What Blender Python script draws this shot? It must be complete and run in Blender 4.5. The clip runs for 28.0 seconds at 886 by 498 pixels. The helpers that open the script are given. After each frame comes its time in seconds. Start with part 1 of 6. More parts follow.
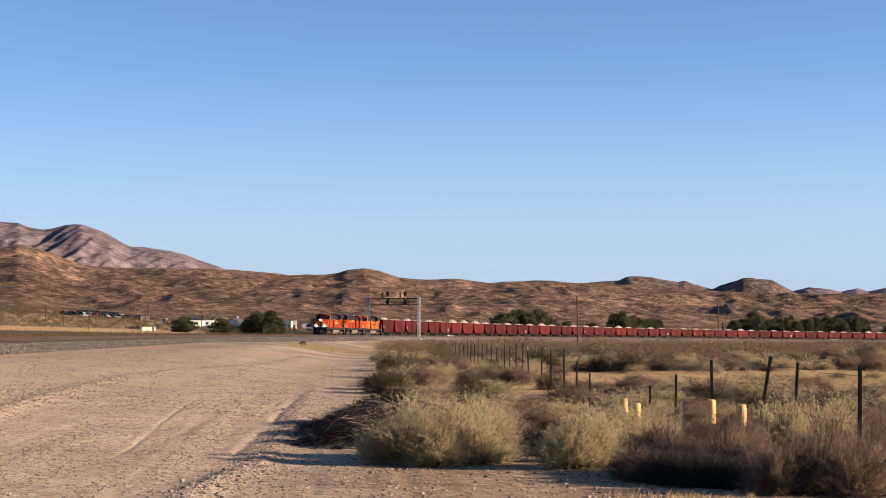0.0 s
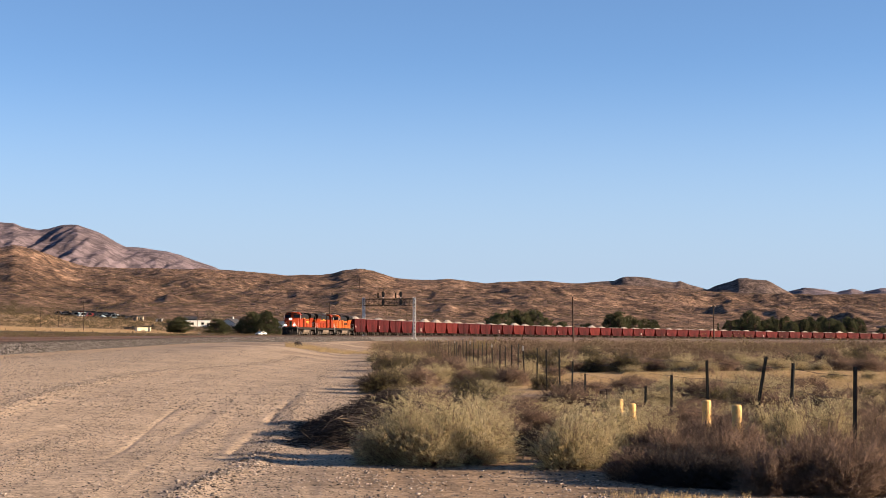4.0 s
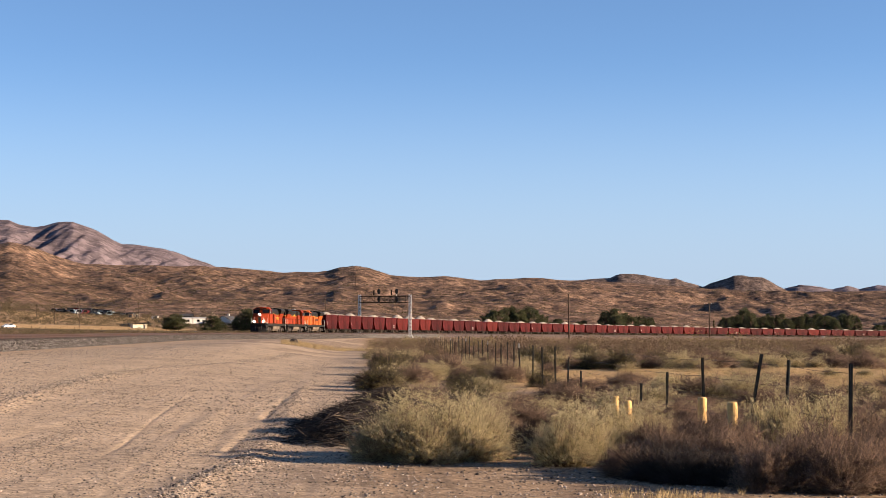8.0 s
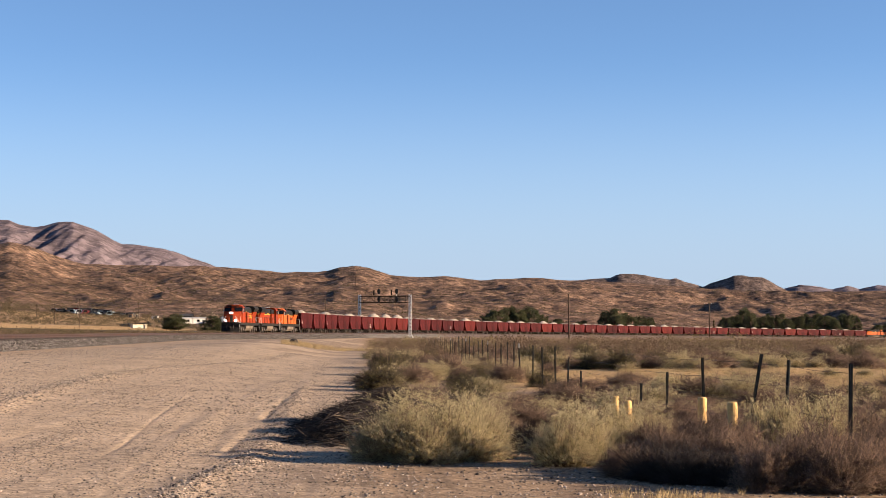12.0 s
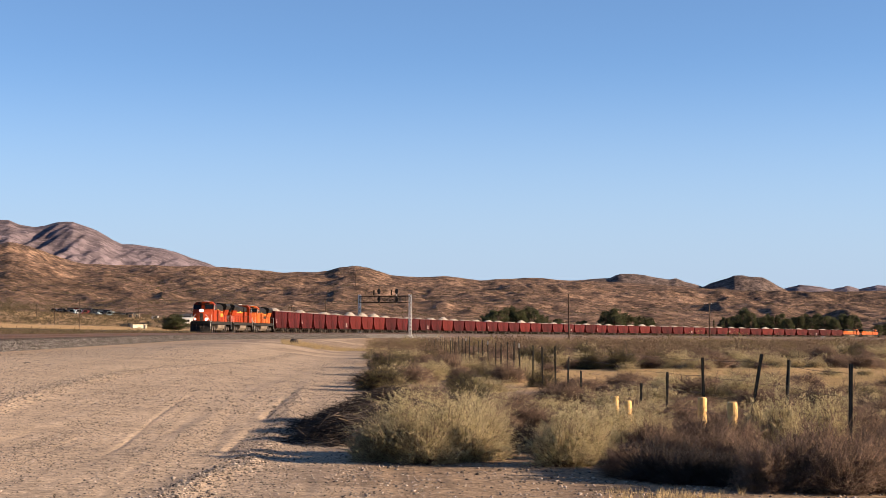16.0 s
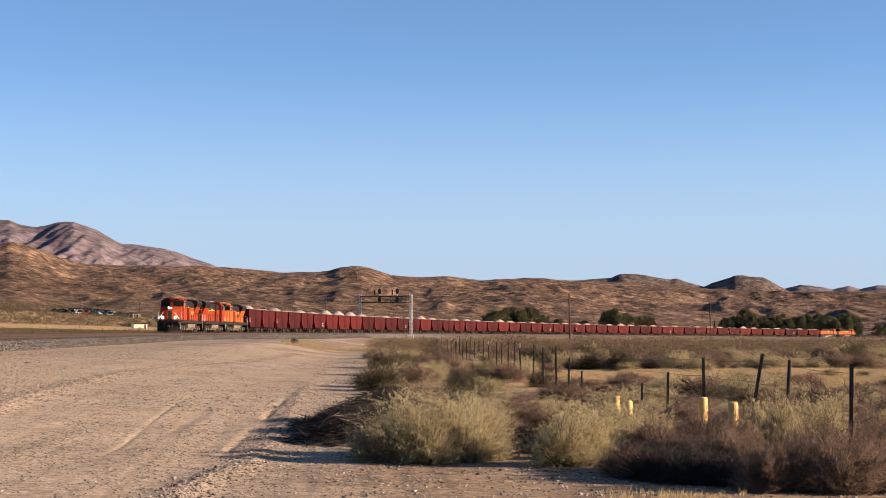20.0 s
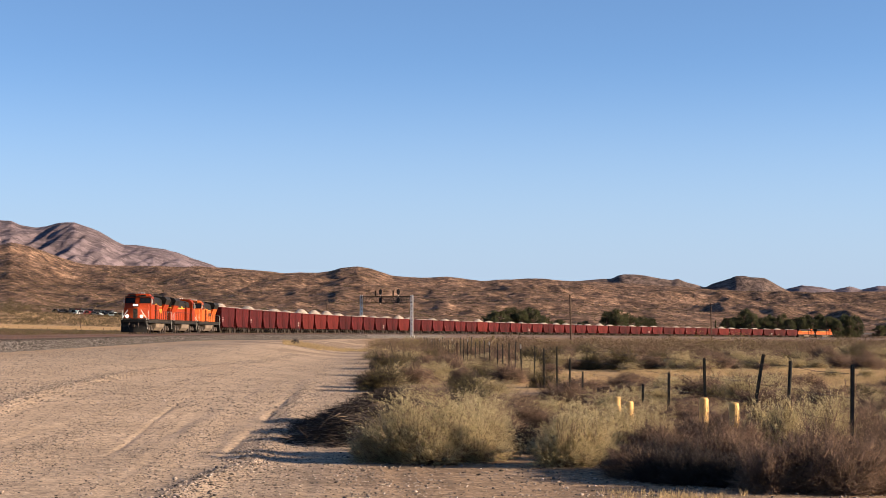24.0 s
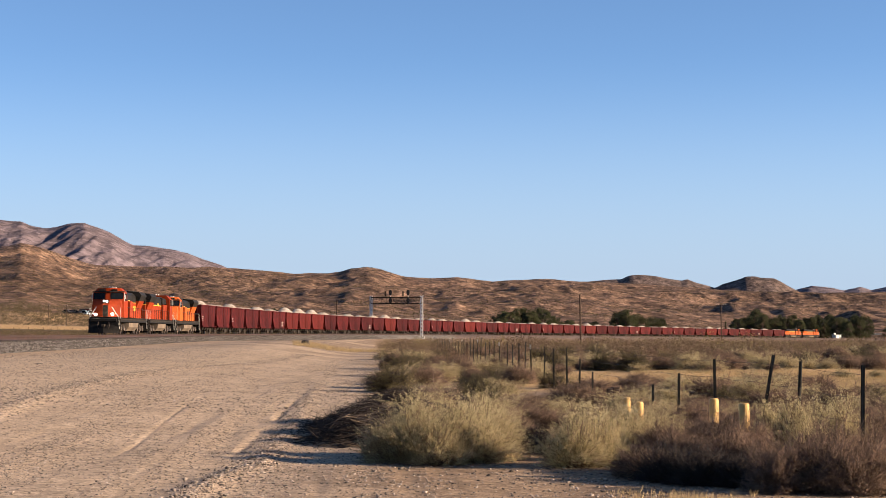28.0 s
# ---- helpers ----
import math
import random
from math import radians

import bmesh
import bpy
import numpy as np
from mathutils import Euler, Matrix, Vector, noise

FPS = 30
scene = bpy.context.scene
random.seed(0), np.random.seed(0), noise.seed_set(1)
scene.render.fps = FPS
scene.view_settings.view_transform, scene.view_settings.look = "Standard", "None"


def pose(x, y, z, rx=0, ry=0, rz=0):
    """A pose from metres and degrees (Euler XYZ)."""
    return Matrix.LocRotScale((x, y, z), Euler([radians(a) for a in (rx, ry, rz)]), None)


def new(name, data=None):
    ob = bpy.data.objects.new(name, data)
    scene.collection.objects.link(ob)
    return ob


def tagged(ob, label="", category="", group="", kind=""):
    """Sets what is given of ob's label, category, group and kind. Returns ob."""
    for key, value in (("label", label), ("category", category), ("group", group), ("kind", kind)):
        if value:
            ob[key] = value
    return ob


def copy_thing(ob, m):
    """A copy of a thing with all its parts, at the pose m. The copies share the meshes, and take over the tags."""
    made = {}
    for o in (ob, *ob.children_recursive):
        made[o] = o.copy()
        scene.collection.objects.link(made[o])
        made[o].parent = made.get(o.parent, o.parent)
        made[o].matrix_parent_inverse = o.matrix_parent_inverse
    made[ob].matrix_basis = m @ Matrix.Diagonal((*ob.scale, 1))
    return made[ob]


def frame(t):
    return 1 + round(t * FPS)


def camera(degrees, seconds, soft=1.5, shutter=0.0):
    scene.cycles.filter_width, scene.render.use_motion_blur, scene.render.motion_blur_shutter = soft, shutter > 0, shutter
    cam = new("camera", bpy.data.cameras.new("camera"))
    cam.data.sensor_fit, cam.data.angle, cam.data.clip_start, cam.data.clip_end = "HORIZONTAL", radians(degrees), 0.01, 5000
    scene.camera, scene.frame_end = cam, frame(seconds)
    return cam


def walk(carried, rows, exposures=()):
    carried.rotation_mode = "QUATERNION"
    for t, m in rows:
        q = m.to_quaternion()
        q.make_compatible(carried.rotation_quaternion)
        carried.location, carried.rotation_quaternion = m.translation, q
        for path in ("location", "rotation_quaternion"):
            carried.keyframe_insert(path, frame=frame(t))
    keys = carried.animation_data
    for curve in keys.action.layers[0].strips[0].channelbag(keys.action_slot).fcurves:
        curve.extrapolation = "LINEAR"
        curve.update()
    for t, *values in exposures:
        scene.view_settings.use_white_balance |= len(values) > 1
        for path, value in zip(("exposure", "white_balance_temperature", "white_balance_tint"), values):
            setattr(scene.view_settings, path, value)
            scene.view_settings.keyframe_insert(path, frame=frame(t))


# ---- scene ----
F = 0.01848          # degrees of one step of the camera's drift
EYE = 1.55           # height of the camera above the gravel lot
cam = camera(28.37, 28.0, soft=0.62)


def aim(side, up):
    return pose(0, 0, EYE, 90 + 2.88 + up * F, 0, side * F)


walk(cam, [(0.0, aim(15.3, 4.4)), (0.5, aim(13.0, 3.6)), (1.0, aim(12.3, 3.9)), (1.5, aim(10.8, 4.0)),
           (2.0, aim(10.2, 4.1)), (2.5, aim(9.8, 4.6)), (3.0, aim(8.6, 5.0)), (3.5, aim(8.0, 5.0)),
           (5.5, aim(4.6, 5.0)), (6.0, aim(3.2, 4.6)), (6.5, aim(2.0, 3.0)), (7.0, aim(1.5, 1.7)),
           (7.5, aim(0.1, 0.2)), (8.0, aim(0, 0)), (12.5, aim(0, 0)), (17.5, aim(0.2, 0)), (18.5, aim(1.0, 0)),
           (19.0, aim(1.5, 0)), (20.0, aim(1.3, 0)), (21.0, aim(0.7, 0)), (21.5, aim(1.4, 0)), (23.5, aim(2.6, 0.7)),
           (24.0, aim(2.9, 1.0)), (24.5, aim(3.0, 1.5)), (26.0, aim(3.3, 1.6)), (26.5, aim(4.9, 1.6)),
           (27.0, aim(7.6, 1.2)), (27.5, aim(13.5, 1.5)), (28.0, aim(20.3, 2.0))])

# ---- sky and sun: clear late afternoon, low sun on the right ----
SUN_AZ, SUN_EL = 96.0, 15.0
world = bpy.data.worlds.new("sky")
scene.world = world
world.use_nodes = True
wn = world.node_tree
sky = wn.nodes.new("ShaderNodeTexSky")
sky.sky_type = "NISHITA"
sky.sun_disc = False
sky.sun_elevation, sky.sun_rotation = radians(SUN_EL), radians(SUN_AZ)
sky.altitude, sky.air_density, sky.dust_density, sky.ozone_density = 2000, 0.75, 0.2, 3.0
# hazy paleness painted into the sky low over the horizon, all the way round
haze_tint = wn.nodes.new("ShaderNodeMix")
haze_tint.data_type = "RGBA"
haze_tint.inputs[7].default_value = (2.68, 3.38, 4.32, 1)
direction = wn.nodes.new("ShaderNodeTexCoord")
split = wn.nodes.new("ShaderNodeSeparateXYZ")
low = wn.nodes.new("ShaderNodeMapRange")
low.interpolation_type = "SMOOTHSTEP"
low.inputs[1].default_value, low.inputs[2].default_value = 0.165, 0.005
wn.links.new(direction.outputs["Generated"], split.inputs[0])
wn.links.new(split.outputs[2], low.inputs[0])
wn.links.new(low.outputs[0], haze_tint.inputs[0])
wn.links.new(sky.outputs[0], haze_tint.inputs[6])
wn.links.new(haze_tint.outputs[2], wn.nodes["Background"].inputs[0])
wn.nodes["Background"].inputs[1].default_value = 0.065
sun = new("sun", bpy.data.lights.new("sun", "SUN"))
sun.data.energy, sun.data.angle, sun.data.color = 5.0, radians(0.53), (1.0, 0.775, 0.565)
to_sun = Vector((math.sin(radians(SUN_AZ)) * math.cos(radians(SUN_EL)), math.cos(radians(SUN_AZ)) * math.cos(radians(SUN_EL)), math.sin(radians(SUN_EL))))
sun.matrix_world = Matrix.Translation((0, 0, 60)) @ to_sun.to_track_quat("Z", "Y").to_matrix().to_4x4()
scene.view_settings.exposure = 1.5


# ---- materials ----
def material(name, stops, scale=8.0, rough=0.8, metal=0.0, bump=0.0, bump_scale=None, second=0.0, spec=0.3, shift=0.0, island=0.0, coord="Object", grit=0.0):
    """Noise between colour stops, a second coarser noise for stains, a fine bump; shift: brightness change from object to object."""
    m = bpy.data.materials.new(name)
    m.use_nodes = True
    nt = m.node_tree
    b = nt.nodes["Principled BSDF"]
    b.inputs["Roughness"].default_value, b.inputs["Metallic"].default_value = rough, metal
    b.inputs["Specular IOR Level"].default_value = spec
    tc = nt.nodes.new("ShaderNodeTexCoord")
    n = nt.nodes.new("ShaderNodeTexNoise")
    n.inputs["Scale"].default_value, n.inputs["Detail"].default_value, n.inputs["Roughness"].default_value = scale, 6, 0.65
    nt.links.new(tc.outputs[coord], n.inputs["Vector"])
    r = nt.nodes.new("ShaderNodeValToRGB")
    while len(r.color_ramp.elements) < len(stops):
        r.color_ramp.elements.new(0.5)
    for e, (p, c) in zip(r.color_ramp.elements, stops):
        e.position, e.color = p, (*c, 1)
    nt.links.new(n.outputs["Fac"], r.inputs["Fac"])
    out = r.outputs["Color"]
    if second:
        n2 = nt.nodes.new("ShaderNodeTexNoise")
        n2.inputs["Scale"].default_value, n2.inputs["Detail"].default_value = scale * 0.13, 4
        nt.links.new(tc.outputs[coord], n2.inputs["Vector"])
        mr = nt.nodes.new("ShaderNodeMapRange")
        mr.inputs[1].default_value, mr.inputs[2].default_value = 0.3, 0.7
        mr.inputs[3].default_value, mr.inputs[4].default_value = 1 - second, 1 + second
        nt.links.new(n2.outputs["Fac"], mr.inputs[0])
        out = scaled(nt, out, mr.outputs[0])
    if shift:
        oi = nt.nodes.new("ShaderNodeObjectInfo")
        mr = nt.nodes.new("ShaderNodeMapRange")
        mr.inputs[3].default_value, mr.inputs[4].default_value = 1 - shift, 1 + shift
        nt.links.new(oi.outputs["Random"], mr.inputs[0])
        out = scaled(nt, out, mr.outputs[0])
    if island:
        ge = nt.nodes.new("ShaderNodeNewGeometry")
        mr = nt.nodes.new("ShaderNodeMapRange")
        mr.inputs[3].default_value, mr.inputs[4].default_value = 1 - island, 1 + island
        nt.links.new(ge.outputs["Random Per Island"], mr.inputs[0])
        out = scaled(nt, out, mr.outputs[0])
    if grit:
        vo = nt.nodes.new("ShaderNodeTexVoronoi")
        vo.inputs["Scale"].default_value = grit
        nt.links.new(tc.outputs[coord], vo.inputs["Vector"])
        hs = nt.nodes.new("ShaderNodeSeparateColor")
        nt.links.new(vo.outputs["Color"], hs.inputs[0])
        mr = nt.nodes.new("ShaderNodeMapRange")
        mr.inputs[3].default_value, mr.inputs[4].default_value = 0.35, 1.65
        nt.links.new(hs.outputs[0], mr.inputs[0])
        out = scaled(nt, out, mr.outputs[0])
    nt.links.new(out, b.inputs["Base Color"])
    if bump:
        bm = nt.nodes.new("ShaderNodeBump")
        bm.inputs["Strength"].default_value, bm.inputs["Distance"].default_value = 1.0, bump
        nb = n
        if bump_scale:
            nb = nt.nodes.new("ShaderNodeTexNoise")
            nb.inputs["Scale"].default_value, nb.inputs["Detail"].default_value = bump_scale, 5
            nt.links.new(tc.outputs[coord], nb.inputs["Vector"])
        nt.links.new(nb.outputs["Fac"], bm.inputs["Height"])
        nt.links.new(bm.outputs["Normal"], b.inputs["Normal"])
    return m


def scaled(nt, colour, factor):
    mx = nt.nodes.new("ShaderNodeVectorMath")
    mx.operation = "SCALE"
    nt.links.new(colour, mx.inputs[0])
    nt.links.new(factor, mx.inputs["Scale"])
    return mx.outputs[0]


def two(a, b, lo=0.4, hi=0.6):
    return [(lo, a), (hi, b)]


def glow(name, colour, strength):
    m = bpy.data.materials.new(name)
    m.use_nodes = True
    b = m.node_tree.nodes["Principled BSDF"]
    b.inputs["Base Color"].default_value = (*colour, 1)
    b.inputs["Emission Color"].default_value = (*colour, 1)
    b.inputs["Emission Strength"].default_value = strength
    return m


def leafy(name, a, b, through_=0.25, island=0.35, shift=0.12):
    m = material(name, two(a, b, 0.35, 0.65), scale=3.0, rough=0.7, island=island, shift=shift, spec=0.15)
    nt = m.node_tree
    bs = nt.nodes["Principled BSDF"]
    tr = nt.nodes.new("ShaderNodeBsdfTranslucent")
    mix = nt.nodes.new("ShaderNodeMixShader")
    mix.inputs[0].default_value = through_
    src = bs.inputs["Base Color"].links[0].from_socket
    nt.links.new(src, tr.inputs[0])
    nt.links.new(bs.outputs[0], mix.inputs[1])
    nt.links.new(tr.outputs[0], mix.inputs[2])
    nt.links.new(mix.outputs[0], nt.nodes["Material Output"].inputs[0])
    return m


def soil(name, lot, sand, grass, fine, bump, grit=0.0, patch=0.18):
    """Ground: three soils blended by the attribute 'soil' (red: gravel lot, green: dry grass, blue: brown scrub soil
    and darkened patches), speckled with grit and small stones.
    """
    m = bpy.data.materials.new(name)
    m.use_nodes = True
    nt = m.node_tree
    b = nt.nodes["Principled BSDF"]
    b.inputs["Roughness"].default_value, b.inputs["Specular IOR Level"].default_value = 0.95, 0.1
    tc = nt.nodes.new("ShaderNodeTexCoord")

    def noise_of(scale, detail=6, rough=0.6):
        n = nt.nodes.new("ShaderNodeTexNoise")
        n.inputs["Scale"].default_value, n.inputs["Detail"].default_value, n.inputs["Roughness"].default_value = scale, detail, rough
        nt.links.new(tc.outputs["Object"], n.inputs["Vector"])
        return n.outputs["Fac"]

    def ramp(fac, stops):
        r = nt.nodes.new("ShaderNodeValToRGB")
        while len(r.color_ramp.elements) < len(stops):
            r.color_ramp.elements.new(0.5)
        for e, (p, c) in zip(r.color_ramp.elements, stops):
            e.position, e.color = p, (*c, 1)
        nt.links.new(fac, r.inputs[0])
        return r.outputs[0]

    def mixed(fac, x, y):
        mx = nt.nodes.new("ShaderNodeMix")
        mx.data_type = "RGBA"
        nt.links.new(fac, mx.inputs[0])
        nt.links.new(x, mx.inputs[6])
        nt.links.new(y, mx.inputs[7])
        return mx.outputs[2]

    at = nt.nodes.new("ShaderNodeAttribute")
    at.attribute_name = "soil"
    sep = nt.nodes.new("ShaderNodeSeparateColor")
    nt.links.new(at.outputs["Color"], sep.inputs[0])
    big = noise_of(fine * 0.035, 8)
    mid = noise_of(fine, 8, 0.7)
    c_sand, c_lot, c_grass = ramp(mid, sand), ramp(mid, lot), ramp(mid, grass)
    c = mixed(sep.outputs[0], c_sand, c_lot)
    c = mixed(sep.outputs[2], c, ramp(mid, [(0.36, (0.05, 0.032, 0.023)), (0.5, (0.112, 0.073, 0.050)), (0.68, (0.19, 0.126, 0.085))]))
    c = mixed(sep.outputs[1], c, c_grass)
    mr = nt.nodes.new("ShaderNodeMapRange")
    mr.inputs[1].default_value, mr.inputs[2].default_value = 0.3, 0.7
    mr.inputs[3].default_value, mr.inputs[4].default_value = 1 - patch, 1 + patch
    nt.links.new(big, mr.inputs[0])
    nt.links.new(scaled(nt, c, mr.outputs[0]), b.inputs["Base Color"])
    bm = nt.nodes.new("ShaderNodeBump")
    bm.inputs["Distance"].default_value = bump
    nt.links.new(mid, bm.inputs["Height"])
    for size, low, high in ((grit, 0.66, 1.34), (grit * 0.27, 0.8, 1.2)) if grit else ():
        vo = nt.nodes.new("ShaderNodeTexVoronoi")
        vo.inputs["Scale"].default_value = size
        nt.links.new(tc.outputs["Object"], vo.inputs["Vector"])
        hs = nt.nodes.new("ShaderNodeSeparateColor")
        nt.links.new(vo.outputs["Color"], hs.inputs[0])
        gr = nt.nodes.new("ShaderNodeMapRange")
        gr.inputs[3].default_value, gr.inputs[4].default_value = low, high
        nt.links.new(hs.outputs[0], gr.inputs[0])
        src = b.inputs["Base Color"].links[0].from_socket
        nt.links.new(scaled(nt, src, gr.outputs[0]), b.inputs["Base Color"])
    nt.links.new(bm.outputs[0], b.inputs["Normal"])
    return m


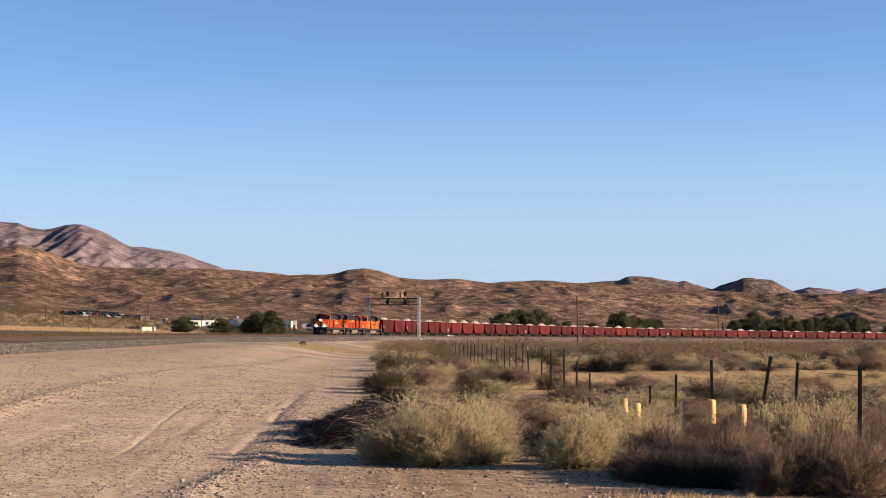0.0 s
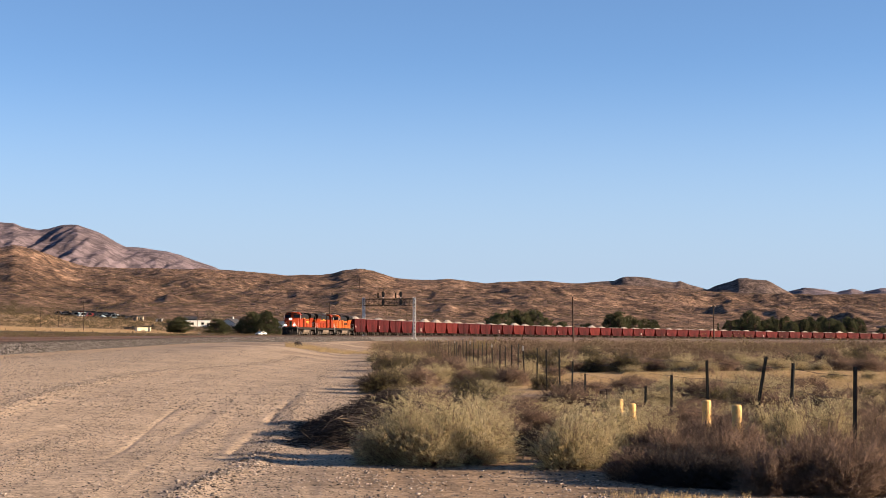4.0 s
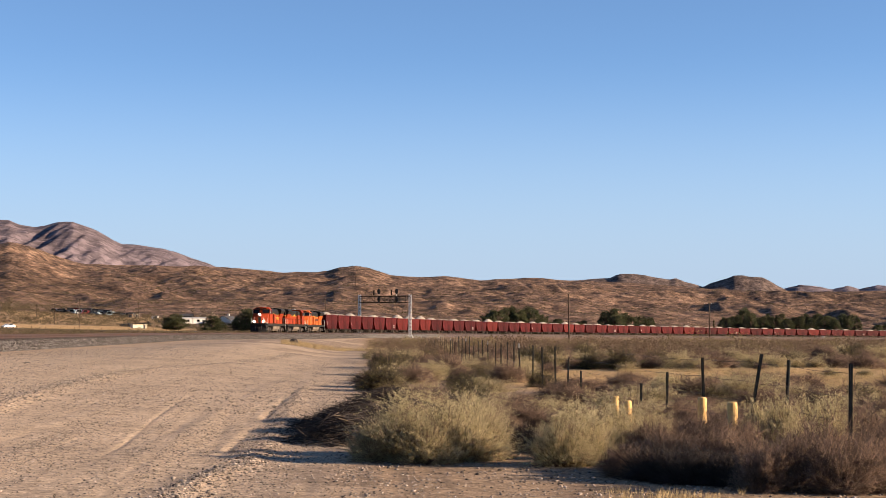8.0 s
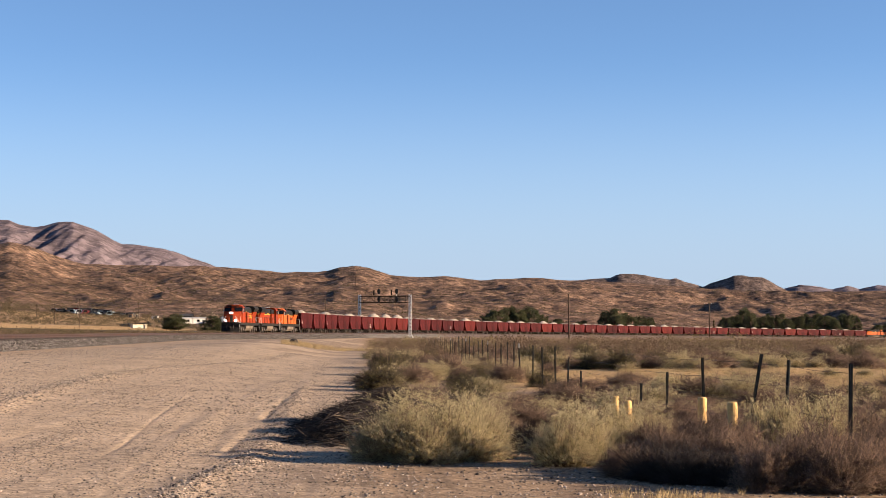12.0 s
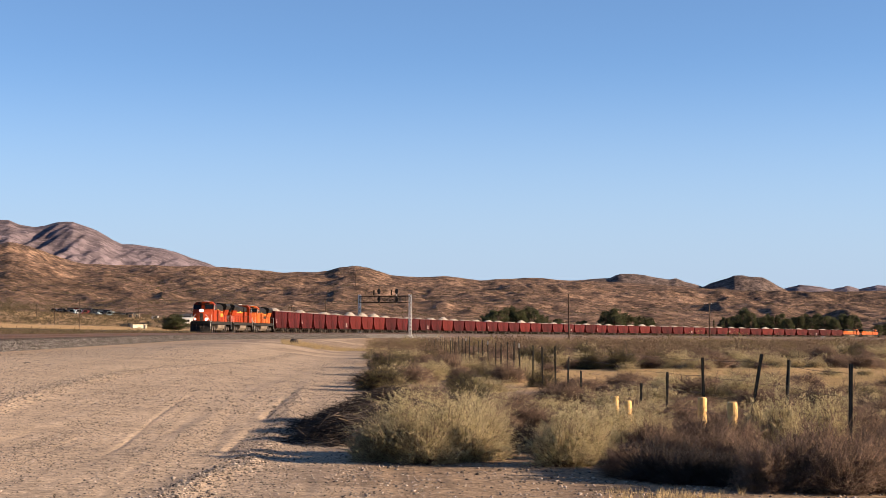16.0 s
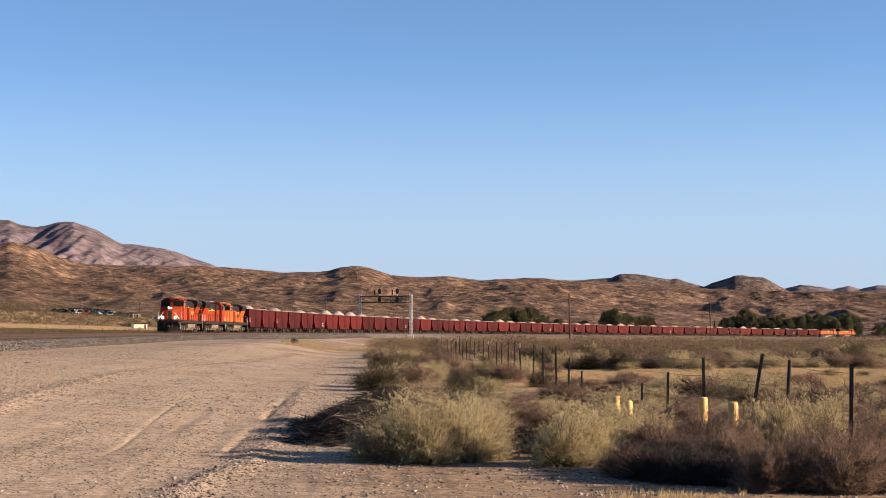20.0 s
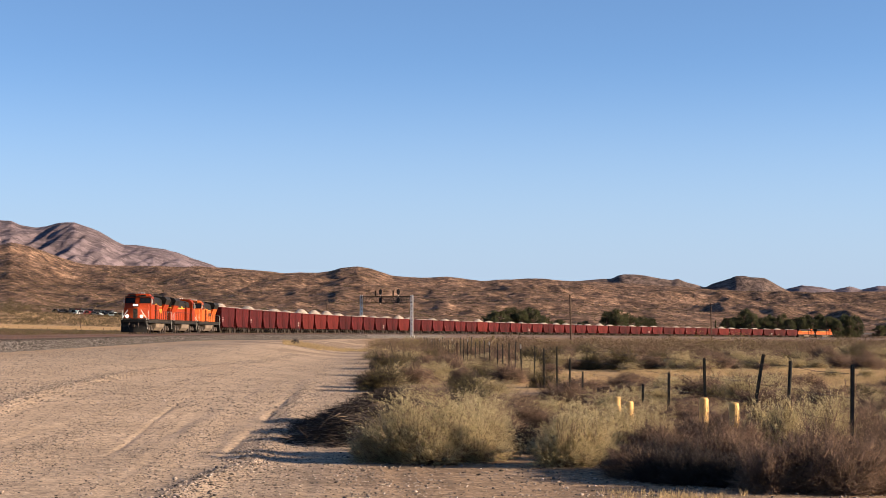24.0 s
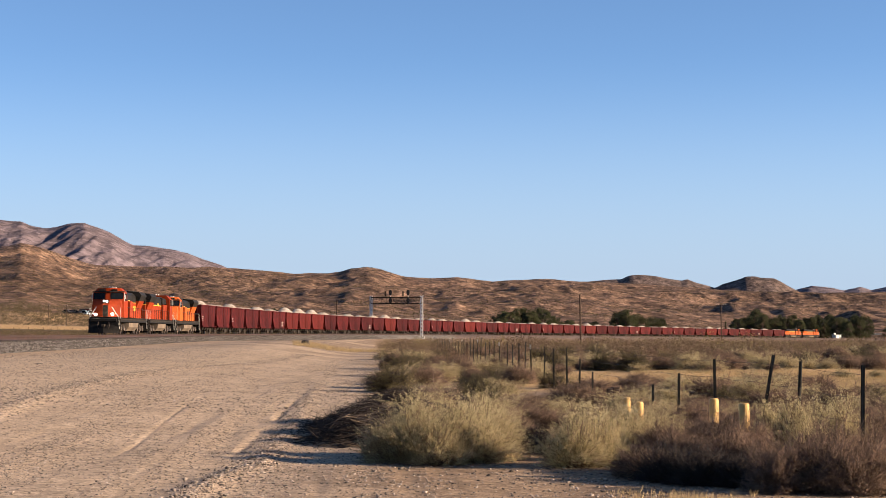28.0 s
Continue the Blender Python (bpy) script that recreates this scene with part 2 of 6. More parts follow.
MAT = {
    "ground": soil("desert_soil", [(0.35, (0.315, 0.237, 0.166)), (0.55, (0.35, 0.265, 0.189)), (0.72, (0.385, 0.30, 0.218))],
                   [(0.35, (0.25, 0.168, 0.102)), (0.6, (0.37, 0.262, 0.165)), (0.75, (0.42, 0.315, 0.21))],
                   [(0.35, (0.331, 0.205, 0.09)), (0.6, (0.446, 0.295, 0.137)), (0.75, (0.504, 0.36, 0.202))], 9.0, 0.003, 30.0),
    "hill": soil("hill_soil", [(0.38, (0.062, 0.046, 0.041)), (0.5, (0.115, 0.083, 0.071)), (0.64, (0.19, 0.14, 0.118))],
                 [(0.38, (0.042, 0.029, 0.023)), (0.47, (0.104, 0.064, 0.044)), (0.56, (0.164, 0.102, 0.068)), (0.67, (0.29, 0.186, 0.125))],
                 two((0.259, 0.173, 0.0864), (0.317, 0.216, 0.115)), 0.09, 2.5, 0.35, 0.3),
    # bare rock, its colour shifted to purple-grey for the hazy distance
    "mountain": soil("hazy_tint_rock", two((0.25, 0.17, 0.14), (0.32, 0.23, 0.19)),
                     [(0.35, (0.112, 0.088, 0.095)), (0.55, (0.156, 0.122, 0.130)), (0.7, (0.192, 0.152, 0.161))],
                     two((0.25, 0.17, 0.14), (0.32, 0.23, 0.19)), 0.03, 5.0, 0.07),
    "ballast": material("ballast_stone", [(0.38, (0.036, 0.0302, 0.0259)), (0.5, (0.108, 0.0936, 0.0828)), (0.64, (0.216, 0.191, 0.169))], 6.0, 0.95, grit=7.0, bump=0.12, second=0.15),
    "dusty_ballast": material("dusty_ballast", [(0.38, (0.034, 0.024, 0.020)), (0.5, (0.082, 0.057, 0.047)), (0.64, (0.15, 0.108, 0.09))], 3.0, 0.95, grit=4.0, bump=0.12, second=0.2),
    "stained_ballast": material("stained_ballast", [(0.35, (0.0144, 0.00864, 0.0072)), (0.5, (0.0324, 0.0194, 0.0158)), (0.7, (0.0648, 0.0418, 0.0331))], 5.0, 0.9, grit=7.0, bump=0.05, second=0.2),
    "rail": material("rail_steel", two((0.036, 0.0202, 0.0144), (0.072, 0.0396, 0.0274)), 3.0, 0.6, 0.3, second=0.1),
    "tie": material("tie_wood", two((0.0324, 0.023, 0.018), (0.0648, 0.0468, 0.036)), 6.0, 0.9, shift=0.2),
    "asphalt": material("asphalt", two((0.0324, 0.0302, 0.0288), (0.054, 0.0504, 0.0475)), 4.0, 0.85, second=0.15),
    "paint_line": material("road_paint", two((0.6, 0.58, 0.5), (0.75, 0.72, 0.65)), 4.0, 0.7),
    "orange": material("orange_paint", two((0.175, 0.0195, 0.003), (0.23, 0.028, 0.0042)), 1.5, 0.6, second=0.15, spec=0.12),
    "faded_orange": material("sun_faded_orange_paint", two((0.29, 0.055, 0.009), (0.36, 0.08, 0.013)), 1.5, 0.6, second=0.15, spec=0.12),
    "black": material("black_paint", two((0.0072, 0.00648, 0.00576), (0.0173, 0.0151, 0.013)), 1.5, 0.65, second=0.2, spec=0.12),
    "yellow": material("yellow_paint", two((0.518, 0.288, 0.0216), (0.576, 0.346, 0.036)), 2.0, 0.5),
    "tank": material("dusty_fuel_tank", two((0.108, 0.0806, 0.0576), (0.166, 0.126, 0.09)), 1.2, 0.7, second=0.2),
    "under": material("grimy_running_gear", two((0.013, 0.0101, 0.00792), (0.0346, 0.0274, 0.0209)), 3.0, 0.85, second=0.2, spec=0.15),
    "wheel": material("wheel_steel", two((0.0504, 0.0396, 0.0324), (0.101, 0.0792, 0.0648)), 4.0, 0.5, 0.6),
    "silver": material("light_grey_rail_paint", two((0.36, 0.35, 0.32), (0.46, 0.44, 0.41)), 4.0, 0.5),
    "glass": material("cab_glass", two((0.00432, 0.00504, 0.00576), (0.00864, 0.00936, 0.0108)), 1.0, 0.15, spec=0.12),
    "oxide": material("oxide_red_paint", two((0.027, 0.0032, 0.0033), (0.056, 0.0066, 0.0062)), 0.9, 0.8, spec=0.1, second=0.25, shift=0.32),
    "bright_oxide": material("fresh_oxide_red_paint", two((0.055, 0.0066, 0.005), (0.08, 0.010, 0.0075)), 0.9, 0.8, spec=0.1, second=0.15, shift=0.1),
    "load": material("crushed_stone_load", [(0.35, (0.173, 0.144, 0.115)), (0.5, (0.288, 0.245, 0.202)), (0.65, (0.374, 0.331, 0.281))], 2.5, 0.95, bump=0.08),
    "stencil": material("white_stencil", two((0.158, 0.122, 0.108), (0.36, 0.324, 0.295), 0.35, 0.65), 6.0, 0.8),
    "galvanized": material("galvanized_steel", two((0.52, 0.49, 0.45), (0.68, 0.65, 0.61)), 1.5, 0.6, second=0.12),
    "signal": material("black_signal_paint", two((0.00864, 0.00864, 0.00864), (0.0216, 0.0216, 0.0216)), 3.0, 0.55),
    "tpost": material("dark_green_steel_post", two((0.0202, 0.023, 0.0187), (0.0504, 0.0432, 0.0324)), 12.0, 0.7, shift=0.2),
    "post_tip": material("white_post_tip", two((0.5, 0.48, 0.44), (0.62, 0.6, 0.55)), 12.0, 0.7),
    "wire": material("rusty_wire", two((0.072, 0.054, 0.0432), (0.13, 0.101, 0.0792)), 20.0, 0.6, 0.5),
    "wood": material("weathered_wood", two((0.036, 0.0216, 0.0144), (0.0864, 0.054, 0.036)), 9.0, 0.9, second=0.2, bump=0.01),
    "bollard": material("yellow_bollard_paint", two((0.52, 0.31, 0.092), (0.61, 0.39, 0.14)), 9.0, 0.55, second=0.12),
    "rust": material("rust_streak", two((0.18, 0.072, 0.0288), (0.274, 0.122, 0.0504)), 14.0, 0.8),
    "saltbush": leafy("saltbush_leaf", (0.41, 0.345, 0.18), (0.60, 0.51, 0.295), 0.42, 0.28),
    "tan_leaf": leafy("dry_shrub_leaf", (0.36, 0.25, 0.145), (0.50, 0.365, 0.215), 0.35, 0.2),
    "creosote": leafy("creosote_leaf", (0.12, 0.098, 0.036), (0.20, 0.162, 0.064)),
    "hill_scrub": leafy("hill_scrub_leaf", (0.0792, 0.0612, 0.0324), (0.13, 0.101, 0.054)),
    "plain_scrub": leafy("plain_scrub_leaf", (0.105, 0.075, 0.046), (0.20, 0.145, 0.09)),
    "plain_dry": leafy("plain_dry_leaf", (0.105, 0.068, 0.045), (0.18, 0.123, 0.082)),
    "hill_tan": leafy("hill_dry_leaf", (0.122, 0.0864, 0.054), (0.18, 0.13, 0.0828)),
    "twig": material("dry_twig", two((0.046, 0.028, 0.021), (0.175, 0.112, 0.079), 0.35, 0.65), 5.0, 0.9, island=0.5),
    # dark dead wood, deepened further for the shade inside the brush
    "dark_twig": material("dead_twig_in_shade", two((0.012, 0.009, 0.008), (0.05, 0.038, 0.032), 0.35, 0.65), 5.0, 0.9, island=0.5),
    "straw": leafy("dry_grass", (0.331, 0.238, 0.115), (0.432, 0.324, 0.18)),
    "tree": leafy("tree_leaf", (0.036, 0.040, 0.0165), (0.088, 0.090, 0.042), 0.25, 0.22, 0.2),
    "bare": material("bare_twigs", two((0.187, 0.137, 0.0936), (0.259, 0.194, 0.137)), 3.0, 0.9),
    "bark": material("bark", two((0.072, 0.0504, 0.036), (0.13, 0.0936, 0.0648)), 3.0, 0.9),
    "pebble": material("pebbles", two((0.095, 0.075, 0.062), (0.33, 0.27, 0.22), 0.38, 0.62), 9.0, 0.9, island=0.8),
    "loose_ballast": material("loose_ballast", two((0.03, 0.025, 0.022), (0.082, 0.068, 0.058), 0.35, 0.65), 5.0, 0.95, island=0.6),
    "white_wall": material("white_siding", two((0.46, 0.44, 0.40), (0.58, 0.56, 0.52)), 0.8, 0.7, second=0.08),
    "cream_wall": material("cream_siding", two((0.62, 0.52, 0.36), (0.72, 0.62, 0.45)), 0.8, 0.7, second=0.08),
    "blue_wall": material("blue_grey_siding", two((0.173, 0.209, 0.238), (0.245, 0.274, 0.302)), 0.8, 0.7, second=0.1),
    "tan_wall": material("tan_wall", two((0.23, 0.158, 0.101), (0.288, 0.209, 0.137)), 0.8, 0.8, second=0.1),
    "metal_roof": material("pale_metal_roof", two((0.36, 0.374, 0.382), (0.446, 0.461, 0.468)), 0.8, 0.45, 0.3, second=0.1),
    "dark_roof": material("dark_shingle_roof", two((0.036, 0.036, 0.0396), (0.072, 0.0684, 0.0684)), 0.8, 0.85, second=0.1),
    "junk_dark": material("dark_car_paint", two((0.0144, 0.0158, 0.0187), (0.036, 0.036, 0.0396)), 1.0, 0.4, shift=0.3),
    "junk_white": material("white_car_paint", two((0.62, 0.62, 0.60), (0.75, 0.75, 0.73)), 1.0, 0.4),
    "junk_teal": material("teal_car_paint", two((0.2, 0.25, 0.26), (0.28, 0.33, 0.34)), 1.0, 0.4),
    "junk_red": material("red_car_paint", two((0.12, 0.015, 0.013), (0.18, 0.024, 0.02)), 1.0, 0.4),
    "tyre": material("tyre_rubber", two((0.0108, 0.0108, 0.0108), (0.0252, 0.0238, 0.0216)), 4.0, 0.85),
    "lamp": glow("lit_headlight", (1.0, 0.90, 0.72), 14.0),
    "amber": material("amber_lens", two((0.36, 0.144, 0.0144), (0.432, 0.187, 0.0216)), 2.0, 0.3),
}


# ---- mesh helpers ----
class Mesh:
    def __init__(self):
        self.v, self.f = [], []

    def add(self, verts, faces):
        n = len(self.v)
        self.v += [tuple(p) for p in verts]
        self.f += [tuple(i + n for i in q) for q in faces]
        return self

    def box(self, x, y, z, sx, sy, sz, turn=None):
        p = [Vector((i * sx / 2, j * sy / 2, k * sz / 2)) for i in (-1, 1) for j in (-1, 1) for k in (-1, 1)]
        if turn is not None:
            p = [turn @ q for q in p]
        return self.add([q + Vector((x, y, z)) for q in p], [(0, 1, 3, 2), (4, 6, 7, 5), (0, 4, 5, 1), (2, 3, 7, 6), (0, 2, 6, 4), (1, 5, 7, 3)])

    def soft_box(self, x, y, z, sx, sy, sz, c=0.05):
        """A box with chamfered edges."""
        c = min(c, sx * 0.4, sy * 0.4, sz * 0.4)
        prof = [(-sx / 2 + c, -sy / 2), (sx / 2 - c, -sy / 2), (sx / 2, -sy / 2 + c), (sx / 2, sy / 2 - c),
                (sx / 2 - c, sy / 2), (-sx / 2 + c, sy / 2), (-sx / 2, sy / 2 - c), (-sx / 2, -sy / 2 + c)]
        rings = []
        for dz, k in ((-sz / 2, 1), (-sz / 2 + c, 0), (sz / 2 - c, 0), (sz / 2, 1)):
            rings.append([(x + px * (1 - k * 2 * c / sx), y + py * (1 - k * 2 * c / sy), z + dz) for px, py in prof])
        return self.rings(rings)

    def rings(self, rings, caps=True, closed=True):
        n = len(rings[0])
        faces = []
        for r in range(len(rings) - 1):
            for i in range(n if closed else n - 1):
                j = (i + 1) % n
                faces.append((r * n + i, r * n + j, (r + 1) * n + j, (r + 1) * n + i))
        if caps:
            faces.append(tuple(range(n))[::-1])
            faces.append(tuple((len(rings) - 1) * n + i for i in range(n)))
        return self.add([p for r in rings for p in r], faces)

    def tube(self, points, radius, sides=6):
        pts = [Vector(p) for p in points]
        rings = []
        for i, p in enumerate(pts):
            d = (pts[min(i + 1, len(pts) - 1)] - pts[max(i - 1, 0)]).normalized()
            a = d.cross(Vector((0, 0, 1)))
            a = Vector((1, 0, 0)) if a.length < 1e-3 else a.normalized()
            b = d.cross(a)
            r = radius[i] if isinstance(radius, (list, tuple)) else radius
            rings.append([p + a * r * math.cos(2 * math.pi * k / sides) + b * r * math.sin(2 * math.pi * k / sides) for k in range(sides)])
        return self.rings(rings)

    def side(self, outline, x0, x1):
        """An outline of (y, z) drawn out along x from x0 to x1."""
        return self.rings([[(x, y, z) for y, z in outline] for x in (x0, x1)])

    def cross(self, outline, y0, y1):
        """An outline of (x, z) drawn out along y."""
        return self.rings([[(x, y, z) for x, z in outline] for y in (y0, y1)])

    def mesh(self, name, mat, smooth=False):
        me = bpy.data.meshes.new(name)
        me.from_pydata(self.v, [], self.f)
        me.materials.append(mat)
        bm = bmesh.new()
        bm.from_mesh(me)
        bmesh.ops.recalc_face_normals(bm, faces=bm.faces)
        bm.to_mesh(me)
        bm.free()
        if smooth:
            me.shade_smooth()
        return me


def part(name, m, mat, parent=None, label="", smooth=False, at=None):
    """One mesh object, under a thing or a part."""
    me = m if isinstance(m, bpy.types.Mesh) else m.mesh(name, MAT[mat], smooth)
    ob = new(name, me)
    if parent is not None:
        ob.parent = parent
    if at is not None:
        ob.matrix_basis = at
    return tagged(ob, label)


def thing(name, m, label, category, group="", kind=""):
    ob = new(name)
    ob.matrix_basis = m
    return tagged(ob, label, category, group, kind)


def array_mesh(name, verts, faces, mat):
    """A mesh from numpy arrays; all faces have the same number of corners."""
    me = bpy.data.meshes.new(name)
    nv, nf, k = len(verts), len(faces), faces.shape[1]
    me.vertices.add(nv)
    me.vertices.foreach_set("co", np.ascontiguousarray(verts, dtype=np.float32).ravel())
    me.loops.add(nf * k)
    me.loops.foreach_set("vertex_index", np.ascontiguousarray(faces, dtype=np.int32).ravel())
    me.polygons.add(nf)
    me.polygons.foreach_set("loop_start", np.arange(0, nf * k, k, dtype=np.int32))
    me.update(calc_edges=True)
    me.validate()
    me.materials.append(mat)
    return me


# ---- noise on arrays ----
TABLE = np.random.RandomState(5).rand(256, 256)


def lattice(x, y):
    xi, yi = np.floor(x).astype(int), np.floor(y).astype(int)
    fx, fy = x - xi, y - yi
    fx, fy = fx * fx * (3 - 2 * fx), fy * fy * (3 - 2 * fy)
    a, b = TABLE[xi & 255, yi & 255], TABLE[(xi + 1) & 255, yi & 255]
    c, d = TABLE[xi & 255, (yi + 1) & 255], TABLE[(xi + 1) & 255, (yi + 1) & 255]
    return (a * (1 - fx) + b * fx) * (1 - fy) + (c * (1 - fx) + d * fx) * fy - 0.5


def fbm(x, y, octaves=5, gain=0.5):
    total, amp = 0, 1.0
    for o in range(octaves):
        total = total + amp * lattice(x * 2 ** o + 17.3 * o, y * 2 ** o + 9.1 * o)
        amp *= gain
    return total


def ridged(x, y, octaves=4):
    total, amp = 0, 1.0
    for o in range(octaves):
        total = total + amp * (1 - np.abs(lattice(x * 2 ** o + 31.7 * o, y * 2 ** o + 5.9 * o)) * 4)
        amp *= 0.5
    return total


def smooth(a, b, x):
    t = np.clip((x - a) / (b - a), 0, 1)
    return t * t * (3 - 2 * t)


# ---- the railway's line: two tracks on a long left-hand curve, falling away from the camera ----
TH0, K1, K2, K3 = -0.0537, 0.8416, -0.1743, 0.2055
S_AXIS = np.arange(-200.0, 1400.0, 2.0)
U_AXIS = np.clip(S_AXIS, 0, 1150) / 1000
HEAD = TH0 + K1 * U_AXIS + K2 * U_AXIS ** 2 + K3 * U_AXIS ** 3
TX = np.cumsum(np.sin(HEAD) * 2.0)
TY = np.cumsum(np.cos(HEAD) * 2.0)
I0 = int(np.searchsorted(S_AXIS, 0.0))
TX, TY = TX - TX[I0] - 34.42, TY - TY[I0] + 171.48
TZ = EYE + 0.35 + 3.8 * np.clip(S_AXIS, -100, 1000) / 1000 - 4.92 * (np.clip(S_AXIS, 0, 1000) / 1000) ** 2


def track(s, side=0.0, up=0.0):
    """A point on the far track's line at s metres, moved to the camera's side and upwards."""
    h = np.interp(s, S_AXIS, HEAD)
    return (np.interp(s, S_AXIS, TX) + side * np.cos(h), np.interp(s, S_AXIS, TY) - side * np.sin(h), np.interp(s, S_AXIS, TZ) + up)


def track_pose(s, half):
    """Pose of a vehicle whose two trucks stand at s - half and s + half."""
    a, b = track(s - half), track(s + half)
    dx, dy, dz = b[0] - a[0], b[1] - a[1], b[2] - a[2]
    return pose((a[0] + b[0]) / 2, (a[1] + b[1]) / 2, (a[2] + b[2]) / 2, math.degrees(math.atan2(dz, math.hypot(dx, dy))), 0, -math.degrees(math.atan2(dx, dy)))


# ---- lie of the land ----
def far_windrow(y):
    """Where the windrow that sweeps over the lot lies, across the lot."""
    return np.interp(y, [24, 31.7, 37.0, 44.2, 52.7, 61.3, 69.8, 75.6, 95], [-6.0, -6.5, -6.9, -7.3, -7.6, -7.6, -6.4, -5.8, -4.2])


def near_windrow(y):
    return np.interp(y, [15, 16.5, 18.3, 21, 31, 55, 70], [-1.9, -1.83, -1.75, -1.5, -1.5, -1.84, -2.0]) + 0.1


def wheel_rut(y):
    return np.interp(y, [15, 21.5, 25.2, 31.2, 37, 42.4, 60], [-2.9, -3.17, -3.33, -3.68, -3.9, -4.08, -4.6])


def land(x, y):
    """Height of the ground at x, y (arrays)."""
    x, y = np.asarray(x, float), np.asarray(y, float)
    tx, tz, th = np.interp(y, TY, TX), np.interp(y, TY, TZ), np.interp(y, TY, HEAD)
    d = (x - tx) * np.cos(th)                       # distance from the far track, camera's side positive
    u = x + 0.0465 * y                              # across the lot, which runs along the fence
    lot = smooth(0.2, -1.5, u)
    near = 0.03 * fbm(x * 0.5, y * 0.5, 2) + 0.10 * fbm(x * 0.07, y * 0.07, 3)
    # windrows and wheel ruts along the lot
    w = 0.12 * lattice(y * 0.12, y * 0.05) + 0.25 * lattice(y * 0.03, 3.0)
    broken = smooth(-0.25, 0.1, lattice(y * 0.35, u * 0.4)) * smooth(21, 25, y) * smooth(52, 42, y)
    heap = smooth(-0.35, 0.2, lattice(y * 0.9, 5.0 + 0 * y))
    relief = (0.025 + 0.02 * heap * smooth(30, 22, y)) * np.exp(-((u - near_windrow(y)) / 0.2) ** 2) + 0.07 * np.exp(-((u - far_windrow(y)) / 0.24) ** 2) + 0.012 * np.exp(-((u + 2.6 + w) / 0.45) ** 2)
    relief = relief - broken * 0.03 * np.exp(-((u + 1.83) / 0.08) ** 2) - 0.018 * np.exp(-((u - wheel_rut(y)) / 0.04) ** 2) * smooth(20, 23, y) * smooth(46, 38, y) * (0.4 + 0.6 * broken)
    for away, deep in ((0.55, 0.006), (1.25, 0.008), (-0.75, 0.006), (-1.5, 0.008), (-2.4, 0.006)):
        relief = relief - deep * np.exp(-((u - wheel_rut(y) - away) / 0.09) ** 2) * (0.4 + 0.6 * broken)
    relief = relief + 0.016 * fbm(u * 2.2, y * 0.12, 3) + 0.006 * lattice(u * 9.0, y * 0.25)
    near = near + relief * smooth(2.0, 0.6, u) * smooth(85, 50, y)
    near = near + lot * (1.25 * smooth(45, 125, y) * smooth(-1.0, -12.0, u)) + 0.25 * smooth(50, 110, y)
    near = near - 1.15 * smooth(140, 480, y)
    near = near + 0.25 * smooth(2.5, 8, u) * (fbm(x * 0.12, y * 0.12, 3) + 0.1)
    # railway bank
    bank = tz - 1.15 + 0.38 * smooth(330, 180, y)
    # land beyond the railway
    e = np.clip(-d - 9, 0, 300)
    beyond = tz - 0.7 + 0.001 * e + 0.00011 * e ** 2
    z = np.where(d > 0, near + (bank - near) * smooth(26, 9.5, d), bank + (beyond - bank) * smooth(-9, -30, d))
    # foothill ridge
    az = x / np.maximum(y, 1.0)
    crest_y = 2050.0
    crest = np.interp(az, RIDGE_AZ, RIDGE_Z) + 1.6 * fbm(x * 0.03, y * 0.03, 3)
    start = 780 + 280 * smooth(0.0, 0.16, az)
    f = np.clip((y - start) / (crest_y - start), 0, 1)
    rise = 0.5 * f + 0.5 * f ** 2
    hill = z * (1 - rise) + crest * rise
    drop = smooth(crest_y, crest_y + 700, y)
    hill = hill * (1 - 0.6 * drop)
    mid = smooth(0.03, 0.5, f) * (1 - 0.85 * smooth(0.88, 1.0, f)) * (1 - drop)
    knolls = 5.0 * (ridged(x * 0.0055 + 0.5 * lattice(y * 0.004, x * 0.004), y * 0.0048, 4) - 1.0) + 7.0 * fbm(x * 0.013, y * 0.011, 4) + 2.6 * (ridged(x * 0.021, y * 0.013, 3) - 1.0)
    z = np.where(y > start, hill + knolls * mid, z)
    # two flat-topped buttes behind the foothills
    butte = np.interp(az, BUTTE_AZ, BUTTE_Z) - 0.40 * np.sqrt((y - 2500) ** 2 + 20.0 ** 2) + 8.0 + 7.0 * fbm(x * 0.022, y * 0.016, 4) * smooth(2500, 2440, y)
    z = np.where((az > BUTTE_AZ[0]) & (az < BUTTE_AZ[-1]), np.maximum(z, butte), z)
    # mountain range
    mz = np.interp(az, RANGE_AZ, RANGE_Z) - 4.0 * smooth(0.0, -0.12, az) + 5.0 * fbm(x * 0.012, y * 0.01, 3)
    g = smooth(3000, 4300, y) * smooth(5700, 4300, y)
    q = x * 0.0135 + 1.1 * lattice(x * 0.003, y * 0.0026) + 0.4 * lattice(x * 0.009, y * 0.006)
    fold = 0.6 * (np.abs(2 * (q - np.floor(q)) - 1) - 0.5)
    q = x * 0.023 - y * 0.003 + 1.3 * lattice(x * 0.005 + 7, y * 0.004)
    fold = fold + 0.75 * (np.abs(2 * (q - np.floor(q)) - 1) - 0.5)
    q = x * 0.042 + 1.5 * lattice(x * 0.008 + 3, y * 0.003)
    fold = fold + 0.5 * (np.abs(2 * (q - np.floor(q)) - 1) - 0.5)
    z = z * (1 - g) + mz * g + mz * (0.022 * fold + 0.048 * fbm(x * 0.016, y * 0.0045, 4) + 0.02 * (ridged(x * 0.026 + 0.4 * lattice(x * 0.01, y * 0.004), y * 0.004, 3) - 1.3)) * 4 * g * (1 - g)
    return z


